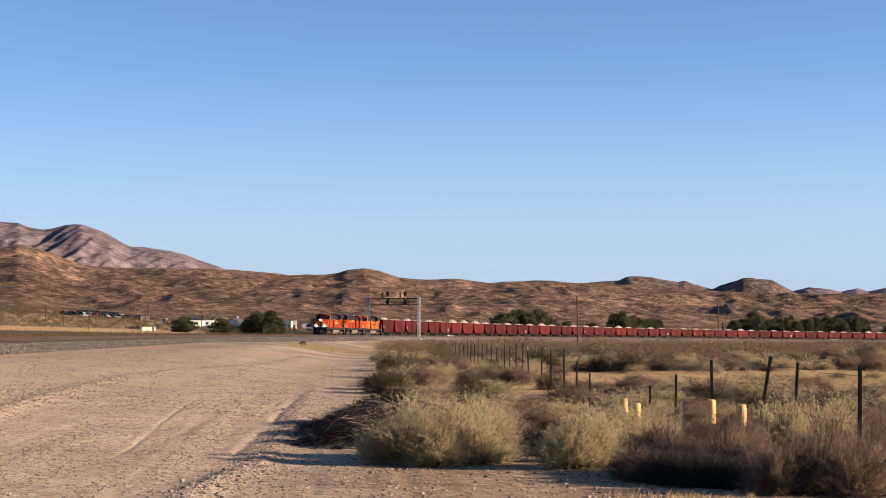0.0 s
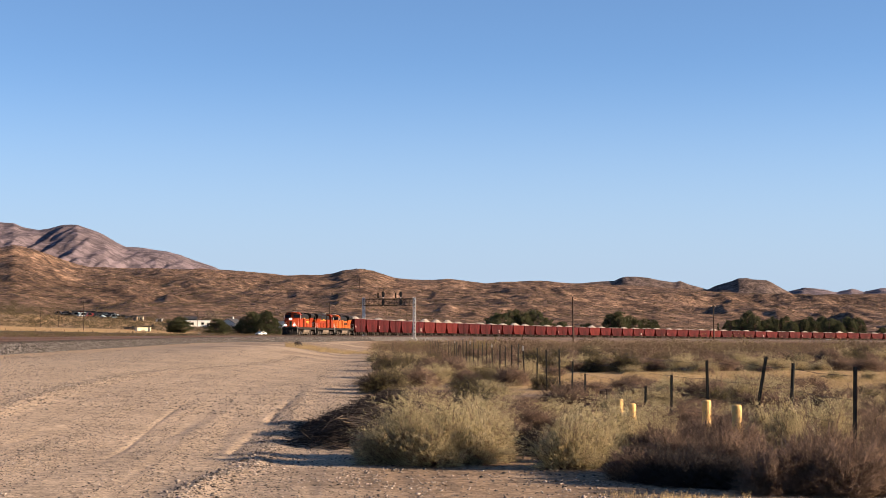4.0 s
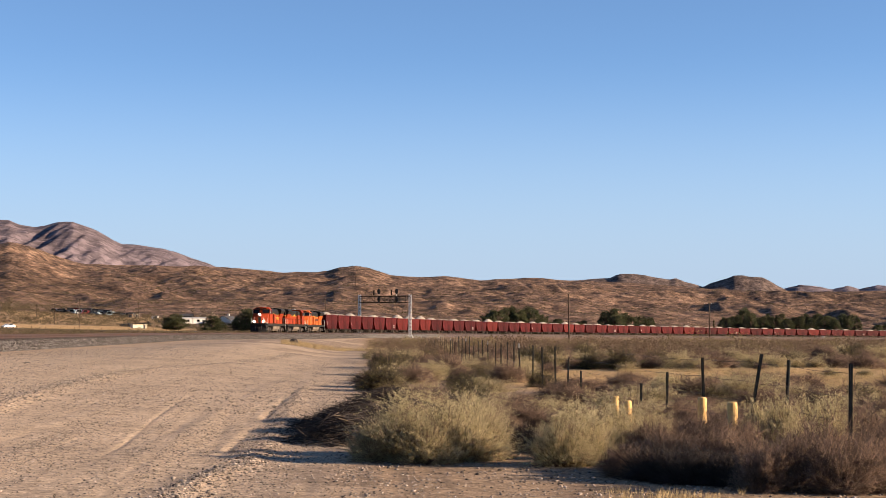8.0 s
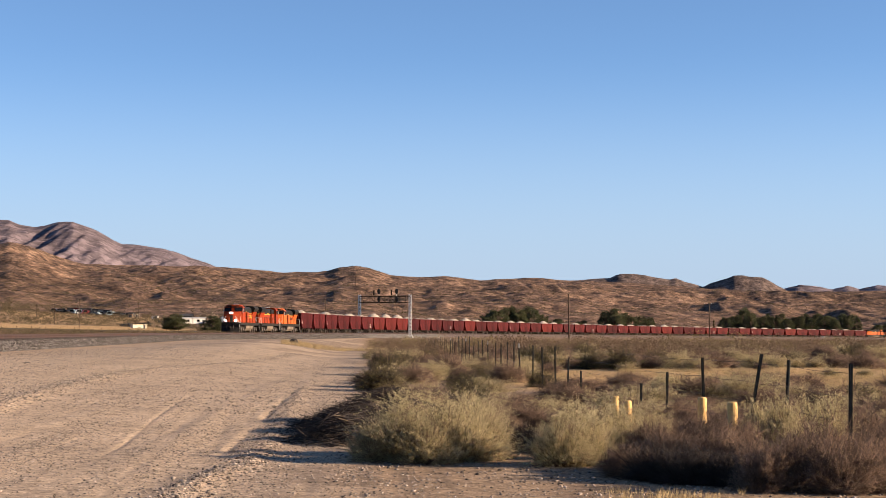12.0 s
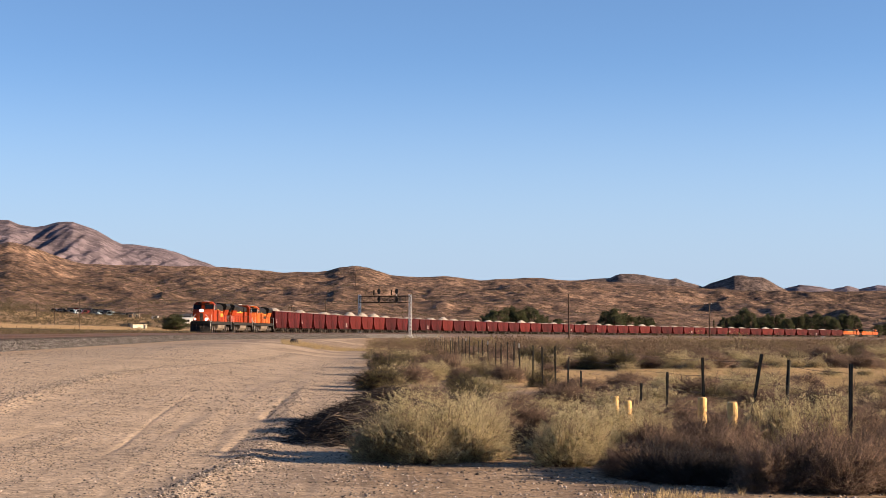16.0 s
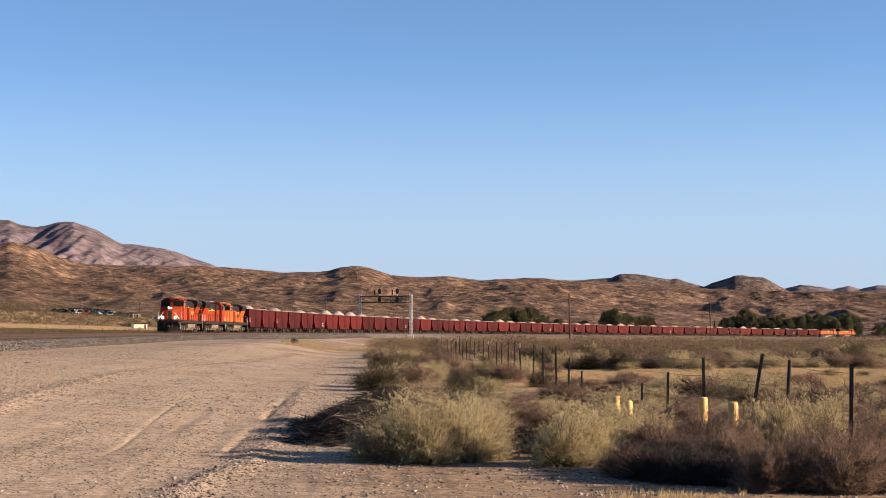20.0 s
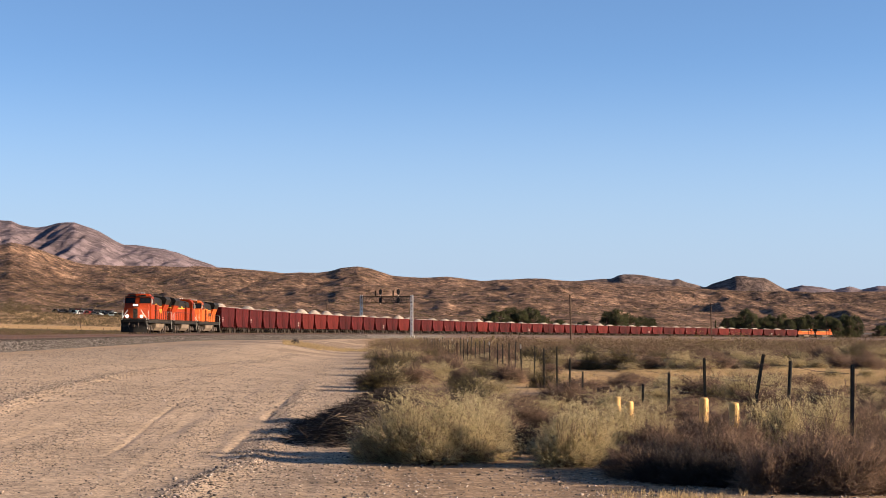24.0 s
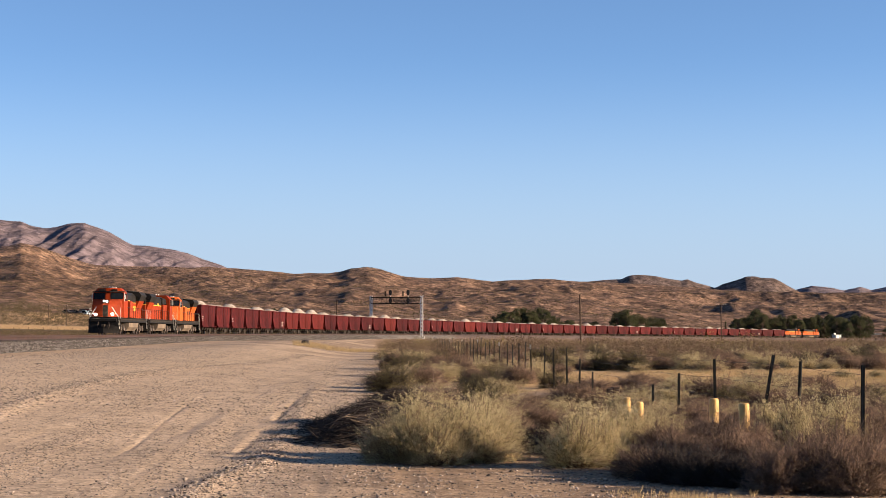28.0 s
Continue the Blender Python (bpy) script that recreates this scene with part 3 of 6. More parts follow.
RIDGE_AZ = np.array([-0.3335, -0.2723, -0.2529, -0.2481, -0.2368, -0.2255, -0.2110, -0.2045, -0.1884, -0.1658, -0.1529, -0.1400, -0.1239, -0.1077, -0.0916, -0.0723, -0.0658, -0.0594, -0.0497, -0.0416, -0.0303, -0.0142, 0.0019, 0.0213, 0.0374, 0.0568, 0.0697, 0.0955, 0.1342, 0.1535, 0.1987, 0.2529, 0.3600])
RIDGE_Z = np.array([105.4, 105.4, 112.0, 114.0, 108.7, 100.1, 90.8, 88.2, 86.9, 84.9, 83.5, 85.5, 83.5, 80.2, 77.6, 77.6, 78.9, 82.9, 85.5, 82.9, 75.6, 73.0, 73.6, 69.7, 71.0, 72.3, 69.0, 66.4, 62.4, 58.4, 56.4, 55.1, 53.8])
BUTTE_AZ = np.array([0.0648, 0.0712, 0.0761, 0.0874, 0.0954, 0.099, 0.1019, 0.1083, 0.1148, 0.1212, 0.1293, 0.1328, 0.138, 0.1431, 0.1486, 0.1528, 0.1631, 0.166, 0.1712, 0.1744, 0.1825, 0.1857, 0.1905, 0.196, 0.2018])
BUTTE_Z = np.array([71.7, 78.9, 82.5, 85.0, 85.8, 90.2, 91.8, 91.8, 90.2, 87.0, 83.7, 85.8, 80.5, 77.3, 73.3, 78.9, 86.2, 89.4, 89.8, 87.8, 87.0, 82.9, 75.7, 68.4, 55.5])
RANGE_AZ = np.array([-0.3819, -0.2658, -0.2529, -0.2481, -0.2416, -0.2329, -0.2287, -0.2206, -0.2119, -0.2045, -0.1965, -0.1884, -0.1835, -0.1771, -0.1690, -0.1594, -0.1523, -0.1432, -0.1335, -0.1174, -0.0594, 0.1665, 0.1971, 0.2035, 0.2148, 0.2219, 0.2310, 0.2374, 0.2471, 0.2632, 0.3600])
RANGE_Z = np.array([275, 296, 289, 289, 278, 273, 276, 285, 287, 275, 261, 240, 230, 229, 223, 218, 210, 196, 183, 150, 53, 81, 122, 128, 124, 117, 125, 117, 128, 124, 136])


def height(x, y):
    return float(land(np.array([x]), np.array([y]))[0])


# ---- ground, hills, mountains: one sheet in three rings ----
def sheet(name, radii, angles, mat, label, category):
    r, a = np.meshgrid(radii, angles, indexing="ij")
    x, y = r * np.sin(a) + 0.3, r * np.cos(a) - 0.4
    z = land(x, y)
    nr, na = r.shape
    i = np.arange(nr * na).reshape(nr, na)
    faces = np.stack([i[:-1, :-1], i[:-1, 1:], i[1:, 1:], i[1:, :-1]], -1).reshape(-1, 4)[:, ::-1]
    me = array_mesh(name, np.stack([x, y, z], -1).reshape(-1, 3), faces, MAT[mat])
    me.shade_smooth()
    u = x + 0.0465 * y
    tx, th = np.interp(y, TY, TX), np.interp(y, TY, HEAD)
    d = (x - tx) * np.cos(th)
    n = fbm(x * 0.05, y * 0.05, 4)
    lot = smooth(0.9, -0.7, u + 1.2 * fbm(x * 0.3, y * 0.3, 3)) * smooth(6, 14, d)
    grass = smooth(0.0, 0.25, 0.5 * n + 0.2) * smooth(3.0, 6.0, u) * smooth(48, 54, y) * smooth(95, 70, y)
    over = -0.8214 * (x + 117.7) + 0.5704 * (y - 600)      # beyond the highway
    field = smooth(11, 16, over) * smooth(128, 108, over + 12 * n) * smooth(-0.125, -0.15, x / np.maximum(y, 1) + 0.02 * n) * smooth(800, 770, y)
    grass = np.maximum(grass, field)
    brown = (1.0 if name == "ground" else 0.0) * np.maximum(smooth(-12, -30, d) * smooth(150, 260, y), 0.85 * smooth(4, 12, d) * smooth(110, 230, y) * smooth(1.0, 4.0, u))
    if name == "ground":
        brown = brown * (1 - 0.7 * smooth(-0.14, -0.17, x / np.maximum(y, 1)) * smooth(560, 700, y))
        grass = np.maximum(grass, 0.6 * smooth(-0.15, 0.1, n) * smooth(-0.14, -0.17, x / np.maximum(y, 1)) * smooth(560, 700, y))
        rough = smooth(-0.1, 0.15, fbm(x * 0.45, y * 0.25, 4))
        # berm patches: shading among the grass put into the soil colour
        brown = np.maximum(brown, 0.5 * smooth(-0.12, 0.12, fbm(x * 0.25, y * 0.09, 4)) * smooth(95, 130, y) * smooth(-17, -10, u) * smooth(5, 12, d))
        # verge: brown dirt, with some shrub and windrow shadow in the colour
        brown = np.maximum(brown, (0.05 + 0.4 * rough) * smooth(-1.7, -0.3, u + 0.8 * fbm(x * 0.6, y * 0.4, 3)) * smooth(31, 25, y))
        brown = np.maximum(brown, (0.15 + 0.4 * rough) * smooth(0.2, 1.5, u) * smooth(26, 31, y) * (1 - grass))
    if name == "hills":
        lot = smooth(2280, 2360, y) * smooth(BUTTE_AZ[0], BUTTE_AZ[2], x / np.maximum(y, 1))
    col = np.stack([lot, grass, brown, 1 + 0 * lot], -1).reshape(-1, 4)
    at = me.color_attributes.new("soil", "FLOAT_COLOR", "POINT")
    at.data.foreach_set("color", col.astype(np.float32).ravel())
    ob = new(name, me)
    return tagged(ob, label, category, kind="structure")


ANGLES = np.radians(np.concatenate([np.linspace(-180, -20, 40, endpoint=False), np.linspace(-20, -16, 16, endpoint=False),
                                    np.linspace(-16, 16, 460, endpoint=False), np.linspace(16, 20, 16, endpoint=False), np.linspace(20, 180, 41)]))
FINE = np.radians(np.concatenate([np.linspace(-180, -20, 40, endpoint=False), np.linspace(-20, -16, 16, endpoint=False),
                                  np.linspace(-16, 16, 780, endpoint=False), np.linspace(16, 20, 16, endpoint=False), np.linspace(20, 180, 41)]))
R_NEAR = np.concatenate([[0.02], np.geomspace(2.5, 14, 20, endpoint=False), np.geomspace(14, 55, 230, endpoint=False), np.geomspace(55, 150, 90, endpoint=False), np.geomspace(150, 900, 120)])
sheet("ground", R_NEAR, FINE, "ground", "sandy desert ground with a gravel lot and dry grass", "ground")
sheet("hills", np.concatenate([np.linspace(900, 2150, 210, endpoint=False), np.linspace(2150, 3100, 80)]), ANGLES, "hill", "low brown desert hills dotted with dark scrub", "hills")
sheet("mountains", np.linspace(3100, 4950, 150), ANGLES, "mountain", "bare brown mountain range with eroded spurs, tinted purple for distance", "mountains")


# ---- railway ----
def sweep(name, outline, s0, s1, step, mat, side=0.0, up=0.0, parent=None, label=""):
    """An outline of (across, up) carried along the track."""
    s = np.arange(s0, s1 + 0.1, step)
    n = len(outline)
    rows = []
    for a, b in outline:
        x, y, z = track(s, side + a, up + b)
        rows.append(np.stack([x, y, z], -1))
    v = np.stack(rows, 1).reshape(-1, 3)
    i = np.arange(len(s) * n).reshape(len(s), n)
    j = np.roll(i, -1, axis=1)
    f = np.stack([i[:-1], i[1:], j[1:], j[:-1]], -1).reshape(-1, 4)
    ob = new(name, array_mesh(name, v, f, MAT[mat]))
    ob.parent = parent
    return tagged(ob, label)


NEAR_TRACK = 4.3
bed = tagged(sweep("track_bed", [(-5.2, -1.7), (-2.3, -0.24), (6.7, -0.24), (7.9, -0.85), (9.9, -1.75)], -190, 330, 4.0, "ballast"),
             "grey crushed stone ballast bed on a low bank", "track bed", kind="structure")
sweep("dusty_bed", [(-5.2, -1.7), (-2.3, -0.24), (6.7, -0.24), (7.9, -0.85), (9.9, -1.75)], 330, 1390, 4.0, "dusty_ballast", parent=bed, label="brown dusty ballast")
sweep("ballast_crown", [(-2.2, -0.3), (-2.0, -0.19), (6.35, -0.19), (7.3, -0.66), (7.1, -0.75)], -190, 1390, 4.0, "stained_ballast", parent=bed, label="rust-stained upper ballast")
RAIL = [(-0.07, -0.17), (0.07, -0.17), (0.07, -0.15), (0.012, -0.13), (0.012, -0.05), (0.036, -0.04), (0.036, 0.0), (-0.036, 0.0), (-0.036, -0.04), (-0.012, -0.05), (-0.012, -0.13), (-0.07, -0.15)]
for across, what in ((0.0, "far"), (NEAR_TRACK, "near")):
    line = thing("railway_track", pose(0, 0, 0), "pair of brown steel rails on timber ties", "railway track", "tracks", "structure")
    for side in (-0.7525, 0.7525):
        sweep("rail", RAIL, -190, 1390, 5.0, "rail", side + across, parent=line)
    tie = Mesh().soft_box(0, 0, -0.26, 2.6, 0.23, 0.18, 0.02).mesh("tie", MAT["tie"])
    for k in range(260):
        s = -70 + 0.6 * k
        x, y, z = track(s, across)
        part("tie", tie, "", line, at=pose(x, y, z, 0, 0, -math.degrees(np.interp(s, S_AXIS, HEAD))))


# ---- train ----
CAR_L, LOCO_L, SPEED, S_FRONT = 14.46, 22.3, 7.26, 203.6


def wheels_mesh(r):
    m = Mesh()
    n = 20
    for sx in (-1, 1):
        prof = [(0.66, 0.08), (0.68, r + 0.03), (0.71, r + 0.03), (0.72, r), (0.82, r - 0.01), (0.82, r * 0.82), (0.78, r * 0.75), (0.78, 0.16), (0.88, 0.12)]
        m.rings([[(sx * px, pr * math.cos(2 * math.pi * k / n), pr * math.sin(2 * math.pi * k / n)) for k in range(n)] for px, pr in prof])
        for k in range(3):
            a = 2 * math.pi * k / 3
            m.box(sx * 0.80, 0.55 * r * math.cos(a), 0.55 * r * math.sin(a), 0.03, 0.12, 0.12, Matrix.Rotation(a, 3, "X"))
    m.tube([(-0.9, 0, 0), (0.9, 0, 0)], 0.08, 8)
    return m


LOCO_WHEEL = wheels_mesh(0.533).mesh("wheelset", MAT["wheel"])
CAR_WHEEL = wheels_mesh(0.457).mesh("wheelset", MAT["wheel"])


def railing(points, posts, h, mat="silver"):
    """A handrail through points with posts down to the deck."""
    m = Mesh().tube(points, 0.02, 5)
    for p in posts:
        m.tube([p, (p[0], p[1], p[2] - h)], 0.022, 4)
    return m


def locomotive(m, paint, label):
    """A six-axle road locomotive, nose towards -y, rail level at z = 0."""
    t = thing("locomotive", m, label, "locomotive", "locomotives")
    L = 10.7
    # underframe, walkway and pilot
    part("underframe", Mesh().soft_box(0, 0, 1.45, 2.9, 2 * L - 0.5, 0.42, 0.05), "black", t)
    part("walkway", Mesh().soft_box(0, 0.3, 1.69, 3.05, 2 * L - 1.6, 0.06, 0.02), "under", t)
    part("sill_stripe", Mesh().box(1.463, 0.4, 1.52, 0.012, 17.2, 0.16).box(-1.463, 0.4, 1.52, 0.012, 17.2, 0.16), "under", t)
    for e in (-1, 1):
        part("pilot", Mesh().side([(e * (L - 0.05), 1.62), (e * (L - 0.35), 1.62), (e * (L - 0.35), 0.75), (e * (L - 0.05), 0.75)], -1.45, 1.45), "black", t)
        plow = Mesh()
        for sx in (-1, 1):
            plow.add([(0, e * (L + 0.45), 0.18), (sx * 1.5, e * (L + 0.0), 0.18), (sx * 1.5, e * (L - 0.15), 0.95), (0, e * (L + 0.12), 0.95),
                      (0, e * (L + 0.38), 0.18), (sx * 1.5, e * (L - 0.08), 0.18), (sx * 1.5, e * (L - 0.23), 0.95), (0, e * (L + 0.05), 0.95)],
                     [(0, 1, 2, 3), (7, 6, 5, 4), (0, 4, 5, 1), (1, 5, 6, 2), (2, 6, 7, 3), (3, 7, 4, 0)])
        part("snow_plow", plow, "black", t)
        part("coupler", Mesh().soft_box(0, e * (L + 0.25), 0.9, 0.35, 0.75, 0.3, 0.06), "under", t)
        for sx in (-1, 1):
            st = Mesh()
            for k in range(4):
                st.soft_box(sx * 1.28, e * (L - 0.55), 0.45 + k * 0.31, 0.5, 0.55, 0.05, 0.015)
            st.box(sx * 1.28, e * (L - 0.84), 1.0, 0.5, 0.03, 1.2).box(sx * 1.28, e * (L - 0.26), 1.0, 0.5, 0.03, 1.2)
            part("steps", st, "under", t)
            if e > 0:
                part("end_handrail", railing([(sx * 1.5, e * (L - 0.28), 0.6), (sx * 1.5, e * (L - 0.30), 1.8), (sx * 1.42, e * (L - 0.2), 2.65), (sx * 0.75, e * (L - 0.1), 2.7), (sx * 0.72, e * (L - 0.1), 1.7)], [], 0), "silver", t, "pale grey handrail")
            part("corner_handrail", railing([(sx * 1.5, e * (L - 0.86), 0.6), (sx * 1.5, e * (L - 0.9), 2.7)], [], 0), "silver", t)
    # nose and cab: both taper to a blunt prow
    def prow(y_front, y_side, y_back, half, tip, z):
        return [(-half, y_back, z), (-half, y_side, z), (-tip, y_front, z), (tip, y_front, z), (half, y_side, z), (half, y_back, z)]

    n0, c0, c1 = -L + 0.95, -L + 2.3, -L + 5.0
    part("nose", Mesh().rings([prow(n0, n0 + 0.75, c0 + 0.3, 1.42, 0.3, 1.7), prow(n0, n0 + 0.75, c0 + 0.3, 1.42, 0.3, 2.95), prow(n0 + 0.3, n0 + 0.95, c0 + 0.3, 1.34, 0.3, 3.38)]), paint, t)
    cab = part("cab", Mesh().rings([prow(c0, c0 + 0.55, c1, 1.54, 0.22, 1.7), prow(c0, c0 + 0.55, c1, 1.56, 0.22, 3.4), prow(c0 + 0.3, c0 + 0.75, c1, 1.53, 0.22, 4.22), prow(c0 + 0.55, c0 + 0.95, c1, 1.1, 0.2, 4.66)]), paint, t)
    part("cab_visor", Mesh().rings([prow(c0 + 0.12, c0 + 0.6, c0 + 1.1, 1.58, 0.22, 4.24), prow(c0 + 0.14, c0 + 0.62, c0 + 1.1, 1.56, 0.22, 4.34)]), "black", t)
    for sx in (-1, 1):
        # windshield on each slanted front facet
        out = Vector((sx * 0.39, -0.92, 0))
        pts = []
        for xx, z in ((0.28, 3.54), (1.47, 3.54), (1.43, 4.16), (0.28, 4.16)):
            lean = 0.366 if xx < 1 else 0.25
            pts.append(Vector((sx * xx, c0 + 0.55 * (xx - 0.22) / 1.33 + lean * (z - 3.4), z)) + out * 0.02)
        out = out * 0.03
        part("windshield", Mesh().add([*(q + out for q in pts), *(q - out for q in pts)], [(0, 1, 2, 3), (7, 6, 5, 4), (0, 4, 5, 1), (1, 5, 6, 2), (2, 6, 7, 3), (3, 7, 4, 0)]), "glass", cab, "dark cab windshield")
        for yy, wd in ((c0 + 1.25, 0.72), (c0 + 2.05, 0.72)):
            part("side_window", Mesh().soft_box(sx * 1.545, yy, 3.75, 0.05, wd, 0.72, 0.02), "glass", cab, "dark side window")
        part("cab_door", Mesh().soft_box(sx * 0.85, c1 + 0.012, 2.9, 0.62, 0.03, 1.9, 0.02), "black", cab)
        part("mirror", Mesh().soft_box(sx * 1.66, c0 + 0.75, 3.75, 0.05, 0.12, 0.42, 0.015), "silver", cab)
        part("corner_trim", Mesh().soft_box(sx * 1.57, c0 + 0.68, 3.75, 0.03, 0.10, 0.85, 0.01), "silver", cab, "pale cab corner trim")
        part("ditch_light", Mesh().tube([(sx * 0.82, -L + 0.3, 2.02), (sx * 0.82, -L - 0.02, 2.02)], 0.13, 14), "lamp", t, "lit ditch light")
        part("number_board", Mesh().soft_box(sx * 0.62, c0 + 0.42, 4.45, 0.6, 0.1, 0.18, 0.02), "black", cab)
        rail = [(sx * 0.75, -L + 0.15, 2.75), (sx * 1.4, -L + 0.25, 1.75), (sx * 1.5, -L + 0.25, 0.55)]
        part("front_handrail", Mesh().tube(rail, 0.04, 5), "silver", t, "pale grey slanting handrail")
    part("headlight_case", Mesh().soft_box(0, n0 + 0.16, 3.3, 0.62, 0.3, 0.34, 0.04), "black", t)
    for sx in (-1, 1):
        part("headlight", Mesh().tube([(sx * 0.14, n0 + 0.02, 3.3), (sx * 0.14, n0 - 0.04, 3.3)], 0.10, 14), "lamp", t, "lit headlight")
    part("nose_door", Mesh().soft_box(0.0, n0 - 0.012, 2.35, 0.5, 0.05, 1.1, 0.02), "under", t)
    part("front_deck", Mesh().soft_box(0, -L + 0.75, 1.72, 2.9, 1.3, 0.1, 0.03), "black", t)
    part("anticlimber", Mesh().soft_box(0, -L + 0.05, 1.45, 2.6, 0.3, 0.36, 0.05), "black", t)
    for sx in (-1, 1):
        part("hose", Mesh().tube([(sx * 0.5, -L - 0.02, 1.3), (sx * 0.6, -L - 0.25, 0.8), (sx * 0.45, -L - 0.2, 0.6)], 0.04, 5), "wheel", t)
    # hood
    h0, h1 = c1, L - 1.2
    part("hood", Mesh().cross([(-0.92, 1.7), (0.92, 1.7), (0.92, 3.3), (-0.92, 3.3)], h0, h1), paint, t)
    part("hood_band", Mesh().box(0, (h0 + h1) / 2, 3.34, 1.88, h1 - h0 - 0.1, 0.09), "yellow", t, "thin yellow stripe")
    part("hood_top", Mesh().cross([(-0.93, 3.38), (0.93, 3.38), (0.93, 4.1), (0.6, 4.42), (-0.6, 4.42), (-0.93, 4.1)], h0, h1 - 0.05), "black", t, "black upper hood")
    part("inverter_cabinet", Mesh().soft_box(0, h0 + 1.5, 2.6, 2.5, 2.7, 1.8, 0.06), paint, t)
    part("cabinet_top", Mesh().soft_box(0, h0 + 1.5, 3.88, 2.3, 2.6, 0.8, 0.15), "black", t)
    part("blower_duct", Mesh().soft_box(0.5, h0 + 4.1, 2.6, 1.9, 1.6, 1.75, 0.08), paint, t)
    part("stripe_panel", Mesh().soft_box(0, h0 + 5.6, 3.45, 1.95, 0.9, 0.30, 0.02), "yellow", t, "yellow stripe panel")
    part("exhaust_stack", Mesh().soft_box(0, h0 + 7.2, 4.52, 0.8, 1.5, 0.28, 0.05), "black", t)
    part("radiator_wing", Mesh().cross([(-1.5, 4.02), (1.5, 4.02), (1.55, 4.2), (1.3, 4.55), (-1.3, 4.55), (-1.55, 4.2)], h1 - 4.6, h1 - 0.3), "black", t, "black flared radiator")
    part("radiator_body", Mesh().cross([(-0.95, 2.7), (0.95, 2.7), (1.3, 3.6), (-1.3, 3.6)], h1 - 4.4, h1 - 0.5), paint, t)
    part("radiator_intake", Mesh().cross([(-1.3, 3.6), (1.3, 3.6), (1.46, 4.02), (-1.46, 4.02)], h1 - 4.4, h1 - 0.5), "black", t)
    part("fan", Mesh().tube([(0, h1 - 2.4, 4.55), (0, h1 - 2.4, 4.7)], 0.7, 14), "black", t)
    for k in range(9):
        part("hood_door", Mesh().soft_box(0.93, h0 + 6.3 + k * 0.62, 2.6, 0.035, 0.54, 1.5, 0.012), paint, t)
    lettering = Mesh()
    for k, wdt in enumerate((0.9, 0.9, 0.75, 0.95)):
        lettering.box(0.952, h0 + 6.7 + k * 1.15, 2.75, 0.012, wdt, 0.5)
    part("side_emblem", lettering, "yellow" if paint == "orange" else "black", t, "plain lettering bars on the hood side")
    for sx in (-1, 1):
        pts = [(sx * 1.46, h0 + 0.1, 2.75), (sx * 1.46, h1 + 0.6, 2.75)]
        part("side_handrail", railing(pts, [(sx * 1.46, h0 + 0.2 + k * 1.7, 2.75) for k in range(9)], 1.05), "black", t)
    part("horn", Mesh().tube([(0.2, c1 - 0.2, 4.76), (0.2, c1 - 0.8, 4.76)], [0.04, 0.1], 8).tube([(-0.1, c1 - 0.2, 4.76), (-0.1, c1 - 0.7, 4.76)], [0.04, 0.1], 8), "silver", t)
    part("antenna_dome", Mesh().soft_box(0.4, c0 + 1.6, 4.72, 0.5, 0.5, 0.14, 0.05), "silver", t)
    # tank and trucks
    part("fuel_tank", Mesh().cross([(-1.45, 1.2), (-1.4, 0.75), (-1.05, 0.38), (1.05, 0.38), (1.4, 0.75), (1.45, 1.2)], -3.3, 3.3), "tank", t, "dusty tan fuel tank")
    part("air_tank", Mesh().tube([(1.2, 3.5, 1.1), (1.2, 4.9, 1.1)], 0.2, 10), "under", t)
    for e in (-1, 1):
        tr = thing_part("truck", t, pose(0, e * 6.85, 0.533))
        for sx in (-1, 1):
            part("side_frame", Mesh().side([(-2.6, 0.1), (-2.45, 0.42), (2.45, 0.42), (2.6, 0.1), (2.2, -0.12), (1.5, 0.05), (0.55, 0.05), (0.4, -0.14), (-0.4, -0.14), (-0.55, 0.05), (-1.5, 0.05), (-2.2, -0.12)], sx * 0.98, sx * 1.16), "under", tr)
            for k in (-1.0, 1.0):
                part("spring", Mesh().tube([(sx * 1.2, k, -0.1), (sx * 1.2, k, 0.42)], 0.13, 8), "wheel", tr)
            for k in (-2.05, 0.0, 2.05):
                part("axle_box", Mesh().soft_box(sx * 1.16, k, 0.0, 0.16, 0.42, 0.36, 0.05), "wheel", tr)
        for k in (-2.05, 0.0, 2.05):
            part("wheelset", LOCO_WHEEL, "", tr, at=pose(0, k, 0))
    return t


def thing_part(name, parent, m):
    ob = new(name)
    ob.parent = parent
    ob.matrix_basis = m
    return ob


